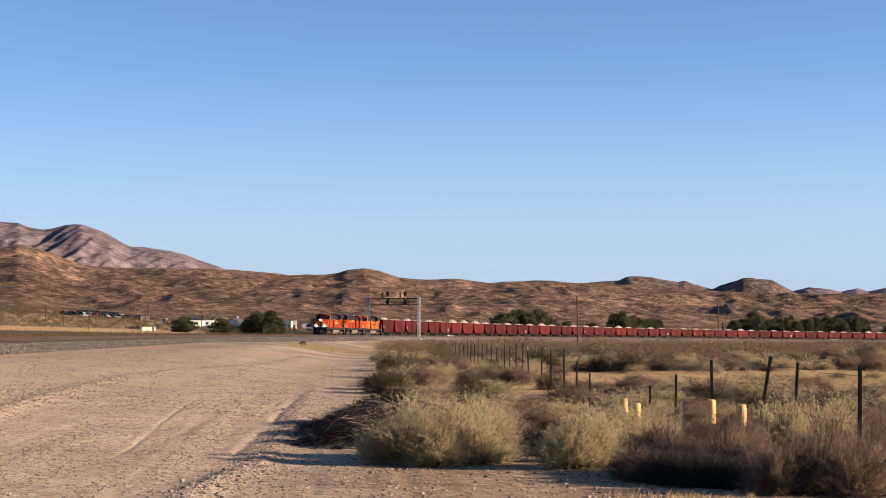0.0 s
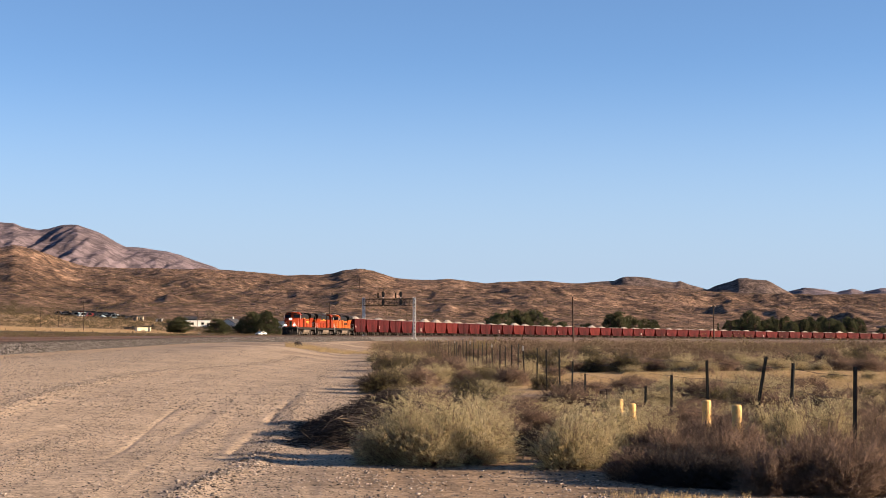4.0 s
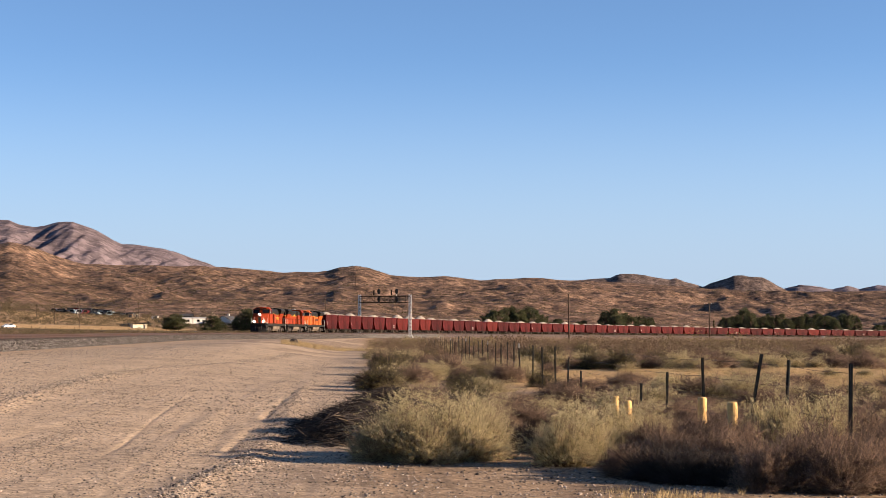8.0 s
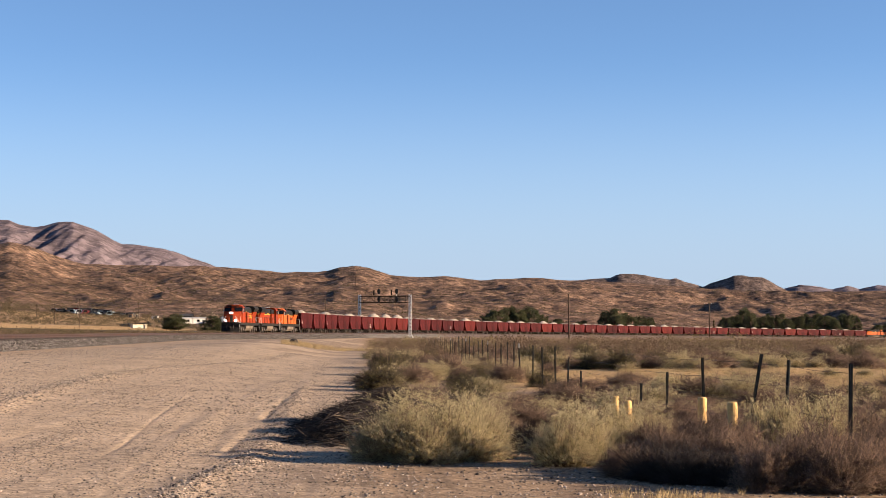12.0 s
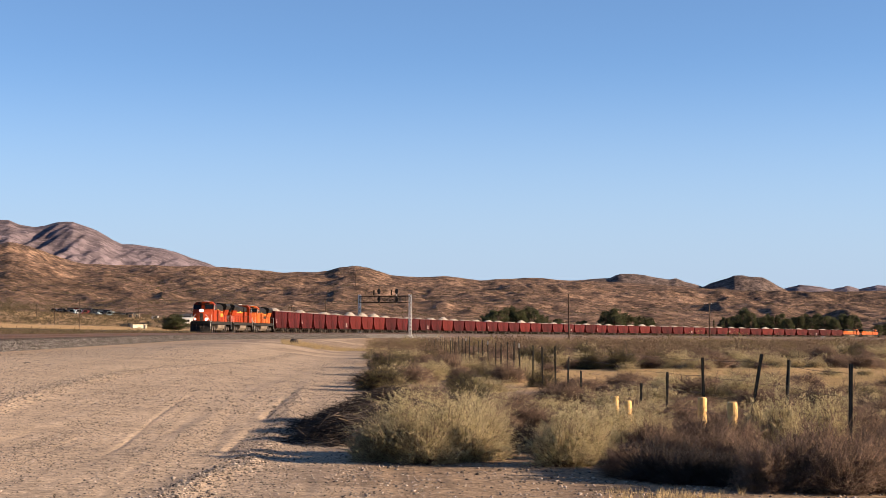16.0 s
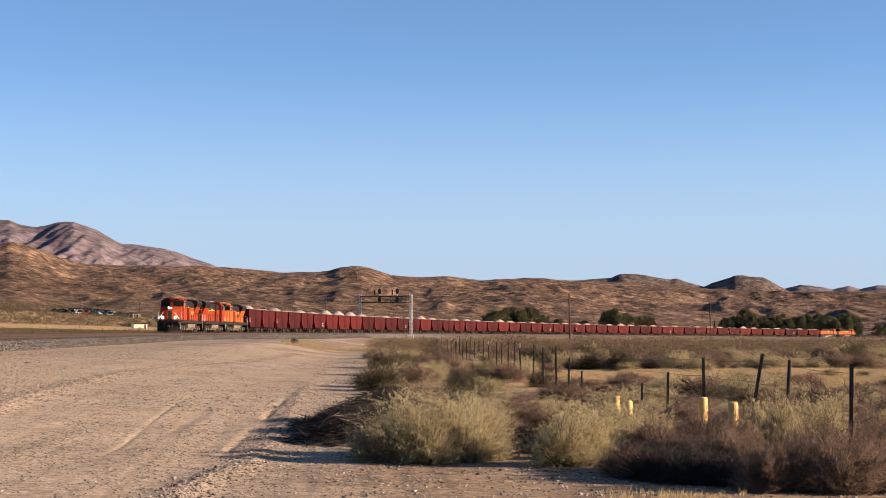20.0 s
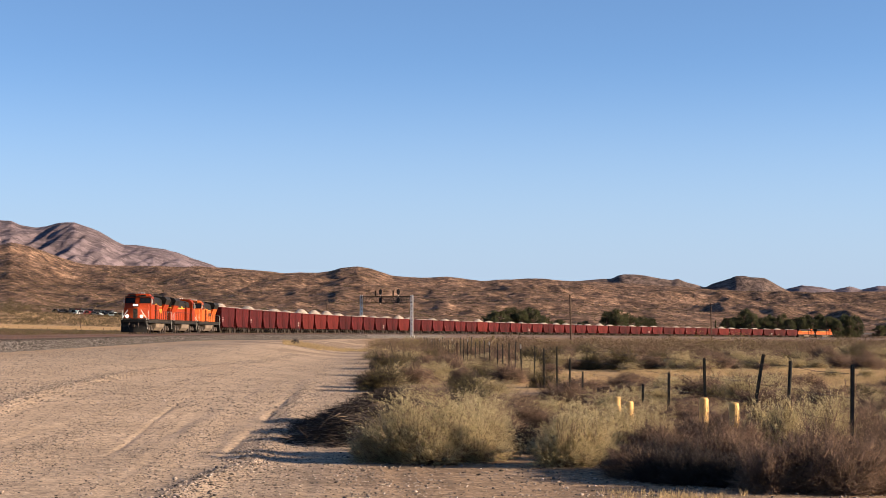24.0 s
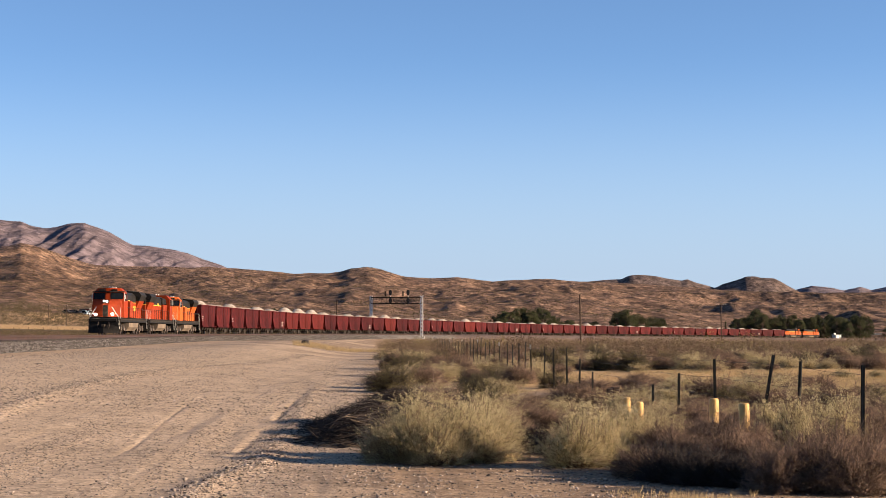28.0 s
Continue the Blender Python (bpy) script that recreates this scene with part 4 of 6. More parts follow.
def ore_car(m, paint, label, heap_seed, stencil):
    """An open-top ore hopper car heaped with crushed stone, rail level at z = 0."""
    t = thing("ore_car", m, label, "freight car", "ore cars")
    top, low, zt, zb = 6.75, 5.35, 3.95, 1.0
    zs = 2.3
    side = [(-top, zt), (-top, zs + 0.5), (-low, zb), (low, zb), (top, zs + 0.5), (top, zt)]
    body = Mesh()
    for sx in (-1, 1):
        body.side(side, sx * 1.50, sx * 1.44)
    for e in (-1, 1):
        body.box(0, e * (top - 0.03), (zt + zs + 0.5) / 2, 2.9, 0.06, zt - zs - 0.5)
        body.add([(-1.46, e * top, zs + 0.5), (1.46, e * top, zs + 0.5), (1.46, e * low, zb), (-1.46, e * low, zb),
                  (-1.46, e * (top - 0.1), zs + 0.52), (1.46, e * (top - 0.1), zs + 0.52), (1.46, e * (low - 0.1), zb), (-1.46, e * (low - 0.1), zb)],
                 [(0, 1, 2, 3), (7, 6, 5, 4), (0, 3, 7, 4), (1, 5, 6, 2)])
    body.box(0, 0, zb + 0.03, 2.88, 2 * low - 0.1, 0.06)
    part("body", body, paint, t)
    part("top_chord", Mesh().box(1.53, 0, zt, 0.14, 2 * top + 0.1, 0.16).box(-1.53, 0, zt, 0.14, 2 * top + 0.1, 0.16).box(0, top, zt, 2.92, 0.14, 0.16).box(0, -top, zt, 2.92, 0.14, 0.16), paint, t)
    part("side_sill", Mesh().box(1.53, 0, zb + 0.05, 0.12, 2 * low, 0.2).box(-1.53, 0, zb + 0.05, 0.12, 2 * low, 0.2), paint, t)
    for y in (-top + 0.12, 0.0, top - 0.12):
        lo = zb if abs(y) < low else zb + (abs(y) - low) / (top - low) * (zs + 0.5 - zb)
        part("side_post", Mesh().box(1.515, y, (zt + lo) / 2, 0.035, 0.12, zt - lo - 0.1), paint, t)
    for e in (-1, 1):
        ends = Mesh()
        for sx in (-0.95, 0.0, 0.95):
            ends.box(sx, e * (top + 0.04), (zt + zs + 0.5) / 2, 0.14, 0.1, zt - zs - 0.6)
        part("end_posts", ends, paint, t)
        lad = Mesh()
        for k in range(7):
            lad.box(1.15, e * (top + 0.13), 1.5 + k * 0.35, 0.42, 0.03, 0.03)
        lad.box(0.95, e * (top + 0.13), 2.55, 0.03, 0.03, 2.4).box(1.36, e * (top + 0.13), 2.55, 0.03, 0.03, 2.4)
        part("ladder", lad, paint, t)
        part("end_platform", Mesh().box(0, e * (top - 0.35), 1.05, 2.8, 1.2, 0.1).box(1.42, e * (top - 0.25), 1.3, 0.08, 0.08, 1.4).box(-1.42, e * (top - 0.25), 1.3, 0.08, 0.08, 1.4), paint, t)
        part("coupler", Mesh().soft_box(0, e * 6.98, 0.88, 0.3, 0.75, 0.28, 0.05), "under", t)
        tr = thing_part("truck", t, pose(0, e * 4.85, 0.457))
        for sx in (-1, 1):
            part("side_frame", Mesh().side([(-1.15, 0.08), (-1.0, 0.26), (-0.5, 0.36), (0.5, 0.36), (1.0, 0.26), (1.15, 0.08), (1.0, -0.06), (0.5, -0.18), (-0.5, -0.18), (-1.0, -0.06)], sx * 0.93, sx * 1.06), "under", tr)
        part("bolster", Mesh().soft_box(0, 0, 0.26, 2.2, 0.4, 0.25, 0.04), "under", tr)
        for k in (-0.88, 0.88):
            part("wheelset", CAR_WHEEL, "", tr, at=pose(0, k, 0))
    part("brake_wheel", Mesh().tube([(-0.8, -top - 0.1, 3.2), (-0.8, -top - 0.16, 3.2)], 0.28, 12), "under", t)
    part("center_sill", Mesh().soft_box(0, 0, 0.86, 0.5, 2 * top, 0.26, 0.03), "under", t)
    gates = Mesh()
    for y in (-2.4, 0.0, 2.4):
        gates.add([(-1.2, y - 1.1, 1.0), (1.2, y - 1.1, 1.0), (1.2, y + 1.1, 1.0), (-1.2, y + 1.1, 1.0), (-1.0, y - 0.35, 0.55), (1.0, y - 0.35, 0.55), (1.0, y + 0.35, 0.55), (-1.0, y + 0.35, 0.55)],
                  [(0, 1, 5, 4), (1, 2, 6, 5), (2, 3, 7, 6), (3, 0, 4, 7), (4, 5, 6, 7)])
    part("hopper_gates", gates, "under", t)
    # heap of stone
    rng = np.random.RandomState(heap_seed)
    xs, ys = np.linspace(-1.43, 1.43, 13), np.linspace(-top + 0.08, top - 0.08, 41)
    gx, gy = np.meshgrid(xs, ys)
    peaks = sum(np.exp(-((gy - c) / 3.0) ** 2) * a for c, a in zip(rng.uniform(-1.5, 1.5, 2) + np.array([-2.2, 2.2]), rng.uniform(0.42, 0.66, 2)))
    gz = zt - 0.35 + peaks * (1.1 - (gx / 1.5) ** 2) * 1.25 + 0.16 * fbm(gx * 2 + heap_seed, gy * 2, 3)
    i = np.arange(gx.size).reshape(gx.shape)
    f = np.stack([i[:-1, :-1], i[:-1, 1:], i[1:, 1:], i[1:, :-1]], -1).reshape(-1, 4)
    part("load", array_mesh("load", np.stack([gx, gy, gz], -1).reshape(-1, 3), f, MAT["load"]), "", t, "heaped pale crushed stone")
    if stencil:
        st = Mesh()
        y0 = -top + 1.1 if stencil == 1 else 2.6
        for k in range(4):
            for j in range(2 if stencil == 2 else 3):
                st.box(1.512, y0 + k * (0.42 if stencil == 2 else 0.3), zb + (0.55 + j * 0.48 if stencil == 2 else 0.9 + j * 0.24), 0.012, 0.3 if stencil == 2 else 0.22, 0.34 if stencil == 2 else 0.1)
        part("stencil", st, "stencil", t, "worn white stencil bars")
    return t


VEHICLES = []                                  # (thing, metres behind the train's front, half the truck spacing)
ORANGE = "orange and black road locomotive with lit headlights, dusty tank"
FADED = "sun-faded orange and black road locomotive with dusty tan fuel tank"
lead = locomotive(pose(0, 0, 0), "orange", ORANGE)
second = locomotive(pose(0, 0, 0), "orange", "orange and black road locomotive running long hood first")
third = locomotive(pose(0, 0, 0), "faded_orange", FADED)
rear_a = copy_thing(third, pose(0, 0, 0))
rear_b = copy_thing(third, pose(0, 0, 0))
for ob in (second, third, rear_a, rear_b):
    for c in ob.children_recursive:
        if c.name.startswith(("headlight", "ditch_light")) and not c.name.startswith("headlight_case"):
            c.data = c.data.copy()
            c.data.materials[0] = MAT["silver"]
            tagged(c, "unlit lamp")
TURNED = {second.name, rear_a.name, rear_b.name}
for k, ob in enumerate((lead, second, third)):
    VEHICLES.append((ob, (k + 0.5) * LOCO_L, 6.85))
kinds = []
for k, (paint, label, st) in enumerate((("oxide", "dark oxide-red ore car heaped with crushed stone", 0), ("oxide", "dark oxide-red ore car with stone load", 0),
                                        ("bright_oxide", "brighter red ore car heaped with crushed stone", 0), ("oxide", "dark red ore car with white stencil marks", 2),
                                        ("oxide", "oxide-red ore car with small worn stencils", 1))):
    kinds.append(ore_car(pose(0, 0, 0), paint, label, 11 + k, st))
ORDER = "4101032210103020104012010310401020103010401201030102"
used = set()
for k in range(50):
    c = int(ORDER[k]) if k else 4
    if k == 2:
        c = 4
    if k == 5:
        c = 3
    if k == 8:
        c = 2
    ob = kinds[c] if c not in used else copy_thing(kinds[c], pose(0, 0, 0))
    used.add(c)
    VEHICLES.append((ob, 3 * LOCO_L + (k + 0.5) * CAR_L, 4.85))
for k, ob in enumerate((rear_a, rear_b)):
    VEHICLES.append((ob, 3 * LOCO_L + 50 * CAR_L + (k + 0.5) * LOCO_L, 6.85))


# ---- signal bridge ----
def signal_bridge():
    t = thing("signal_bridge", pose(0, 0, 0), "pale steel signal bridge spanning two tracks", "signal bridge")
    s = 285.0
    a, b = Vector(track(s, 8.0)), Vector(track(s, -5.4))
    za, zb = height(a.x, a.y) - 0.2, height(b.x, b.y) - 0.2
    top = a.z + 10.0
    ax = (b - a).normalized()
    ax.z = 0
    ay = Vector((-ax.y, ax.x, 0))
    for p, z0, w in ((a, za, 0.27), (b, zb, 0.24)):
        m = Mesh()
        for i in (-1, 1):
            for j in (-1, 1):
                q = p + ax * i * w + ay * j * w
                m.box(q.x, q.y, (z0 + top) / 2, 0.2, 0.2, top - z0)
        n = 12
        for k in range(n):
            z1, z2 = z0 + (top - z0) * k / n, z0 + (top - z0) * (k + 1) / n
            for i, j, i2, j2 in ((-1, -1, 1, -1), (1, -1, 1, 1), (1, 1, -1, 1), (-1, 1, -1, -1)):
                u, v = p + ax * i * w + ay * j * w, p + ax * i2 * w + ay * j2 * w
                m.tube([(u.x, u.y, z1), (v.x, v.y, z2)], 0.05, 4)
        part("tower", m, "galvanized", t, "latticed pale steel tower")
        part("footing", Mesh().soft_box(p.x, p.y, z0 + 0.25, 1.5, 1.5, 1.1, 0.08), "white_wall", t, "white concrete footing")
    lo = a.z + 8.0
    for name, z in (("upper_chord", a.z + 9.6), ("lower_chord", lo)):
        m = Mesh()
        for j in (-0.45, 0.45):
            u, v = a + ay * j, b + ay * j
            m.tube([(u.x, u.y, z), (v.x, v.y, z)], 0.10, 4)
        part(name, m, "under", t)
    n = 10
    for k in range(n + 1):
        q = a.lerp(b, k / n)
        r = a.lerp(b, min(k + 1, n) / n)
        for j in (-0.45, 0.45):
            part("brace", Mesh().tube([(q.x + ay.x * j, q.y + ay.y * j, lo), (q.x + ay.x * j, q.y + ay.y * j, a.z + 9.6)], 0.03, 4), "under", t)
            if k < n:
                part("diagonal_brace", Mesh().tube([(q.x + ay.x * j, q.y + ay.y * j, lo if k % 2 else a.z + 9.6), (r.x + ay.x * j, r.y + ay.y * j, a.z + 9.6 if k % 2 else lo)], 0.03, 4), "under", t)
    for f in (0.28, 0.63):
        q = a.lerp(b, f) - ay * 0.75
        mast = thing_part("signal_mast", t, pose(0, 0, 0))
        part("mast", Mesh().tube([(q.x, q.y, lo - 0.2), (q.x, q.y, a.z + 11.6)], 0.07, 8), "galvanized", mast)
        for z in (a.z + 10.85, a.z + 8.75):
            head = Mesh()
            oval = [(q.x + 0.42 * math.cos(w), z + 0.75 * math.sin(w)) for w in np.linspace(0, 2 * math.pi, 18, endpoint=False)]
            head.cross(oval, q.y - 0.16, q.y - 0.08)
            head.soft_box(q.x, q.y + 0.1, z, 0.45, 0.35, 1.3, 0.05)
            for k in (-0.5, 0.0, 0.5):
                head.tube([(q.x, q.y - 0.15, z + k), (q.x, q.y - 0.5, z + k)], 0.17, 10)
            part("signal_head", head, "signal", mast, "black three-lamp signal head")
        r = a.lerp(b, f + 0.085) + ay * 0.2
        part("relay_box", Mesh().soft_box(r.x, r.y, a.z + 10.5, 0.35, 0.35, 1.3, 0.04), "under", t)
        part("platform", Mesh().box(q.x, q.y + 0.3, a.z + 9.72, 1.6, 1.0, 0.05), "under", t)
    lad = Mesh()
    for k in range(30):
        lad.box(a.x - 0.2, a.y - 0.62, za + 0.5 + k * 0.35, 0.4, 0.03, 0.03)
    lad.box(a.x - 0.4, a.y - 0.62, (za + top) / 2, 0.04, 0.04, top - za).box(a.x, a.y - 0.62, (za + top) / 2, 0.04, 0.04, top - za)
    part("ladder", lad, "galvanized", t)
    return t


signal_bridge()


# ---- shrubs ----
def quads(centres, length, width, rng, lean=None):
    """Small leaf-shaped quads, turned at random; lean: a main direction for each."""
    n = len(centres)
    d = rng.normal(size=(n, 3))
    if lean is not None:
        d = d * 0.55 + lean
    d /= np.linalg.norm(d, axis=1)[:, None] + 1e-9
    q = np.cross(d, rng.normal(size=(n, 3)))
    q /= np.linalg.norm(q, axis=1)[:, None] + 1e-9
    ln = (length * rng.uniform(0.6, 1.4, n))[:, None]
    wd = (width * rng.uniform(0.7, 1.3, n))[:, None]
    v = np.stack([centres, centres + d * ln * 0.5 + q * wd * 0.5, centres + d * ln, centres + d * ln * 0.5 - q * wd * 0.5], 1).reshape(-1, 3)
    return v, np.arange(4 * n).reshape(n, 4)


def ribbons(a, b, width, rng):
    """Thin twigs from a to b: three-sided splinters."""
    n = len(a)
    d = b - a
    d /= np.linalg.norm(d, axis=1)[:, None] + 1e-9
    p = np.cross(d, rng.normal(size=(n, 3)))
    p /= np.linalg.norm(p, axis=1)[:, None] + 1e-9
    q = np.cross(d, p)
    w = (width * rng.uniform(0.6, 1.4, n))[:, None]
    v = np.stack([a + p * w, a - p * 0.5 * w + q * 0.87 * w, a - p * 0.5 * w - q * 0.87 * w, b], 1).reshape(-1, 3)
    k = 4 * np.arange(n)[:, None]
    f = np.concatenate([k + np.array([[0, 1, 3]]), k + np.array([[1, 2, 3]]), k + np.array([[2, 0, 3]])])
    return v, f


def shrub_frame(seed, n, droop, lumps):
    """Twig ends on an uneven dome one metre wide and one metre high, and the way each twig runs."""
    rng = np.random.RandomState(seed)
    a = rng.uniform(0, 2 * np.pi, n)
    t = np.arccos(np.clip(rng.uniform(-0.08, 1.0, n), -1, 1))
    r = 0.42 + 0.30 * np.array([noise.noise(Vector((math.cos(i) * math.sin(j) * lumps + seed, math.sin(i) * math.sin(j) * lumps, math.cos(j) * lumps))) for i, j in zip(a, t)])
    r = r * rng.uniform(0.72, 1.08, n)
    ends = np.stack([r * np.sin(t) * np.cos(a), r * np.sin(t) * np.sin(a), 2.0 * r * np.cos(t) * droop + 0.10], 1)
    roots = rng.normal(size=(n, 3)) * np.array([0.07, 0.07, 0.0])
    return rng, roots, ends


def shrub_meshes(name, seed, twigs, sprigs, leaves, leaf, leaf_mat, twig_mat, lumps=2.2, plume=1.0):
    rng, roots, ends = shrub_frame(seed, twigs, 1.0, lumps)
    mids = roots * 0.35 + ends * 0.62 + rng.normal(size=ends.shape) * 0.03
    v1, f1 = ribbons(roots, mids, 0.006, rng)
    v2, f2 = ribbons(mids - (mids - roots) * 0.04, ends, 0.004, rng)
    k = rng.randint(0, twigs, sprigs)
    s0 = mids[k] + (ends[k] - mids[k]) * rng.uniform(-0.5, 0.9, sprigs)[:, None]
    out = ends[k] - np.array([0, 0, 0.15])
    out /= np.linalg.norm(out, axis=1)[:, None]
    s1 = s0 + (out * 0.6 + rng.normal(size=s0.shape) * 0.45 + np.array([0, 0, 0.45])) * (plume * (0.03 + 0.13 * rng.uniform(0, 1, sprigs) ** 1.8))[:, None]
    v3, f3 = ribbons(s0, s1, 0.0036, rng)
    v = np.concatenate([v1, v2, v3])
    f = np.concatenate([f1, f2 + len(v1), f3 + len(v1) + len(v2)])
    v[:, 2] = np.maximum(v[:, 2], -0.02)
    branches = array_mesh(name + "_branches", v, f, MAT[twig_mat])
    k = rng.randint(0, sprigs, leaves)
    c = s0[k] + (s1[k] - s0[k]) * rng.uniform(0, 1, leaves)[:, None] + rng.normal(size=(leaves, 3)) * 0.009
    c[:, 2] = np.maximum(c[:, 2], 0.01)
    v, f = quads(c, leaf, leaf * 0.42, rng, (s1 - s0)[k] * 9)
    return branches, array_mesh(name + "_foliage", v, f, MAT[leaf_mat])


SHRUBS = {
    "saltbush": [shrub_meshes("saltbush", 40 + k, 420, 2100, 42000, 0.021, "saltbush", "twig", 2.6, 1.75) for k in range(4)],
    "far_saltbush": [shrub_meshes("far_saltbush", 50 + k, 240, 1300, 20000, 0.023, "saltbush", "twig", 2.6, 1.65) for k in range(3)],
    "dry_shrub": [shrub_meshes("dry_shrub", 60 + k, 520, 7000, 12000, 0.013, "tan_leaf", "twig", 2.6, 1.35) for k in range(4)],
    "creosote_bush": [shrub_meshes("creosote_bush", 80 + k, 220, 2600, 12000, 0.02, "creosote", "dark_twig", 3.0) for k in range(3)],
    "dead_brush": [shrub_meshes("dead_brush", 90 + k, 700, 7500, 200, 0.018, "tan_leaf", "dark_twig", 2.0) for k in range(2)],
}
WORDS = {
    "saltbush": ("rounded grey-green saltbush growing in dry sand", "shrub", "saltbushes"),
    "dry_shrub": ("dry brown twiggy desert shrub with few leaves", "shrub", "dry shrubs"),
    "creosote_bush": ("olive-green creosote bush standing above the scrub", "shrub", "creosote bushes"),
    "dead_brush": ("dark tangled brush, shade among the shrubs put into its colour", "brush pile", "brush piles"),
}
PLACED = []


def shrub(kind, x, y, w, h, rng):
    bank = SHRUBS["far_" + kind if kind == "saltbush" and y > 30 else kind]
    meshes = bank[rng.randint(len(bank))]
    label, cat, group = WORDS[kind]
    t = thing(kind, pose(x, y, height(x, y) - 0.02, 0, 0, rng.uniform(0, 360)), label, cat, group)
    t.scale = (w, w * rng.uniform(0.85, 1.1), h)
    for name, me in zip(("wood", "foliage"), meshes):
        part(name, me, "", t)
    PLACED.append((x, y, w / 2))


rng = np.random.RandomState(21)
NEAR_SHRUBS = [
    ("saltbush", -0.55, 22.2, 1.25, 0.86), ("saltbush", 0.05, 22.4, 1.3, 0.84), ("saltbush", 0.50, 22.8, 0.95, 0.72), ("saltbush", -0.88, 22.1, 0.75, 0.55), ("saltbush", -0.22, 21.9, 1.0, 0.62),
    ("saltbush", 0.32, 22.1, 0.9, 0.55), ("saltbush", -0.42, 23.3, 1.2, 0.86), ("saltbush", 0.30, 23.6, 1.2, 0.80), ("saltbush", 0.62, 24.4, 0.9, 0.70),
    # the dark brush in this row stands in for deep shade between saltbushes
    ("saltbush", 1.42, 21.4, 0.95, 0.70), ("saltbush", 1.78, 21.6, 0.85, 0.62), ("saltbush", 1.96, 22.8, 0.95, 0.74), ("saltbush", 1.80, 24.2, 1.0, 0.76), ("dead_brush", 1.05, 24.2, 1.0, 0.5), ("dry_shrub", 0.99, 26.8, 0.9, 0.46),
    ("saltbush", 0.28, 27.2, 1.3, 0.72), ("saltbush", 0.48, 29.6, 1.3, 0.64), ("saltbush", -0.02, 31.2, 1.2, 0.62), ("saltbush", 0.66, 32, 1.5, 0.66), ("dry_shrub", 1.46, 31, 1.4, 0.56), ("saltbush", 2.17, 33.5, 1.2, 0.5),
    # dark brush instead of dry shrubs: the shade at their feet as colour
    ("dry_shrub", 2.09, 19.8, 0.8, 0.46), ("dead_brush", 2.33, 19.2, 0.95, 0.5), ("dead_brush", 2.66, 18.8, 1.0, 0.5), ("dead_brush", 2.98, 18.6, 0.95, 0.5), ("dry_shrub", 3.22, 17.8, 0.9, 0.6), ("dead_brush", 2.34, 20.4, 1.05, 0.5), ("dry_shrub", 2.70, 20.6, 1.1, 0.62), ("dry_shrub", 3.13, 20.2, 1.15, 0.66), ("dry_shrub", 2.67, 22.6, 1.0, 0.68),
    ("dry_shrub", 3.38, 19, 1.0, 0.66), ("dry_shrub", 3.61, 18, 1.1, 0.74), ("dry_shrub", 4.00, 17.8, 1.1, 0.76), ("dry_shrub", 4.45, 18, 1.1, 0.72),
    ("dry_shrub", 4.15, 19.6, 1.1, 0.84), ("dry_shrub", 4.83, 20.2, 1.1, 0.8), ("saltbush", 4.19, 21.6, 0.95, 0.86), ("saltbush", 4.85, 22.4, 1.0, 0.86),
    ("dry_shrub", 5.52, 22.8, 1.1, 0.8), ("saltbush", 4.23, 23.4, 0.8, 0.78), ("saltbush", 2.37, 24, 0.95, 0.72), ("saltbush", 2.98, 24.6, 0.95, 0.62),
    ("dry_shrub", 3.23, 23.2, 0.9, 0.66), ("dry_shrub", 3.77, 23.8, 0.8, 0.56), ("dry_shrub", 3.80, 21.6, 0.8, 0.7), ("dry_shrub", 5.26, 20.5, 1.2, 0.9),
    ("dry_shrub", 4.96, 18.6, 1.2, 0.9), ("saltbush", 3.09, 28.5, 1.1, 0.41), ("dry_shrub", 3.73, 27.8, 1.1, 0.37), ("dry_shrub", 1.97, 27, 0.9, 0.41),
    ("dry_shrub", 4.91, 26, 1.2, 0.53), ("dry_shrub", 4.83, 29, 1.1, 0.51), ("saltbush", 5.82, 27.5, 1.1, 0.49), ("dry_shrub", 6.70, 29, 1.3, 0.51), ("saltbush", 7.01, 28, 1.1, 0.48),
    ("dry_shrub", 3.24, 22, 0.9, 0.78), ("dry_shrub", 3.46, 21.2, 0.8, 0.74), ("saltbush", 2.65, 26, 0.8, 0.56), ("saltbush", 2.41, 25.2, 0.7, 0.62), ("dry_shrub", 3.45, 24, 0.7, 0.58),
    ("saltbush", -1.91, 58, 1.5, 0.58), ("saltbush", -2.37, 57, 0.9, 0.34), ("dry_shrub", -0.95, 60, 1.6, 0.61), ("saltbush", -1.79, 66, 1.4, 0.61), ("dead_brush", -3.31, 130, 3.0, 0.6),
]
for kind, x, y, w, h in NEAR_SHRUBS:
    shrub(kind, x, y, w * rng.uniform(0.92, 1.1), h * rng.uniform(0.76, 0.92), rng)


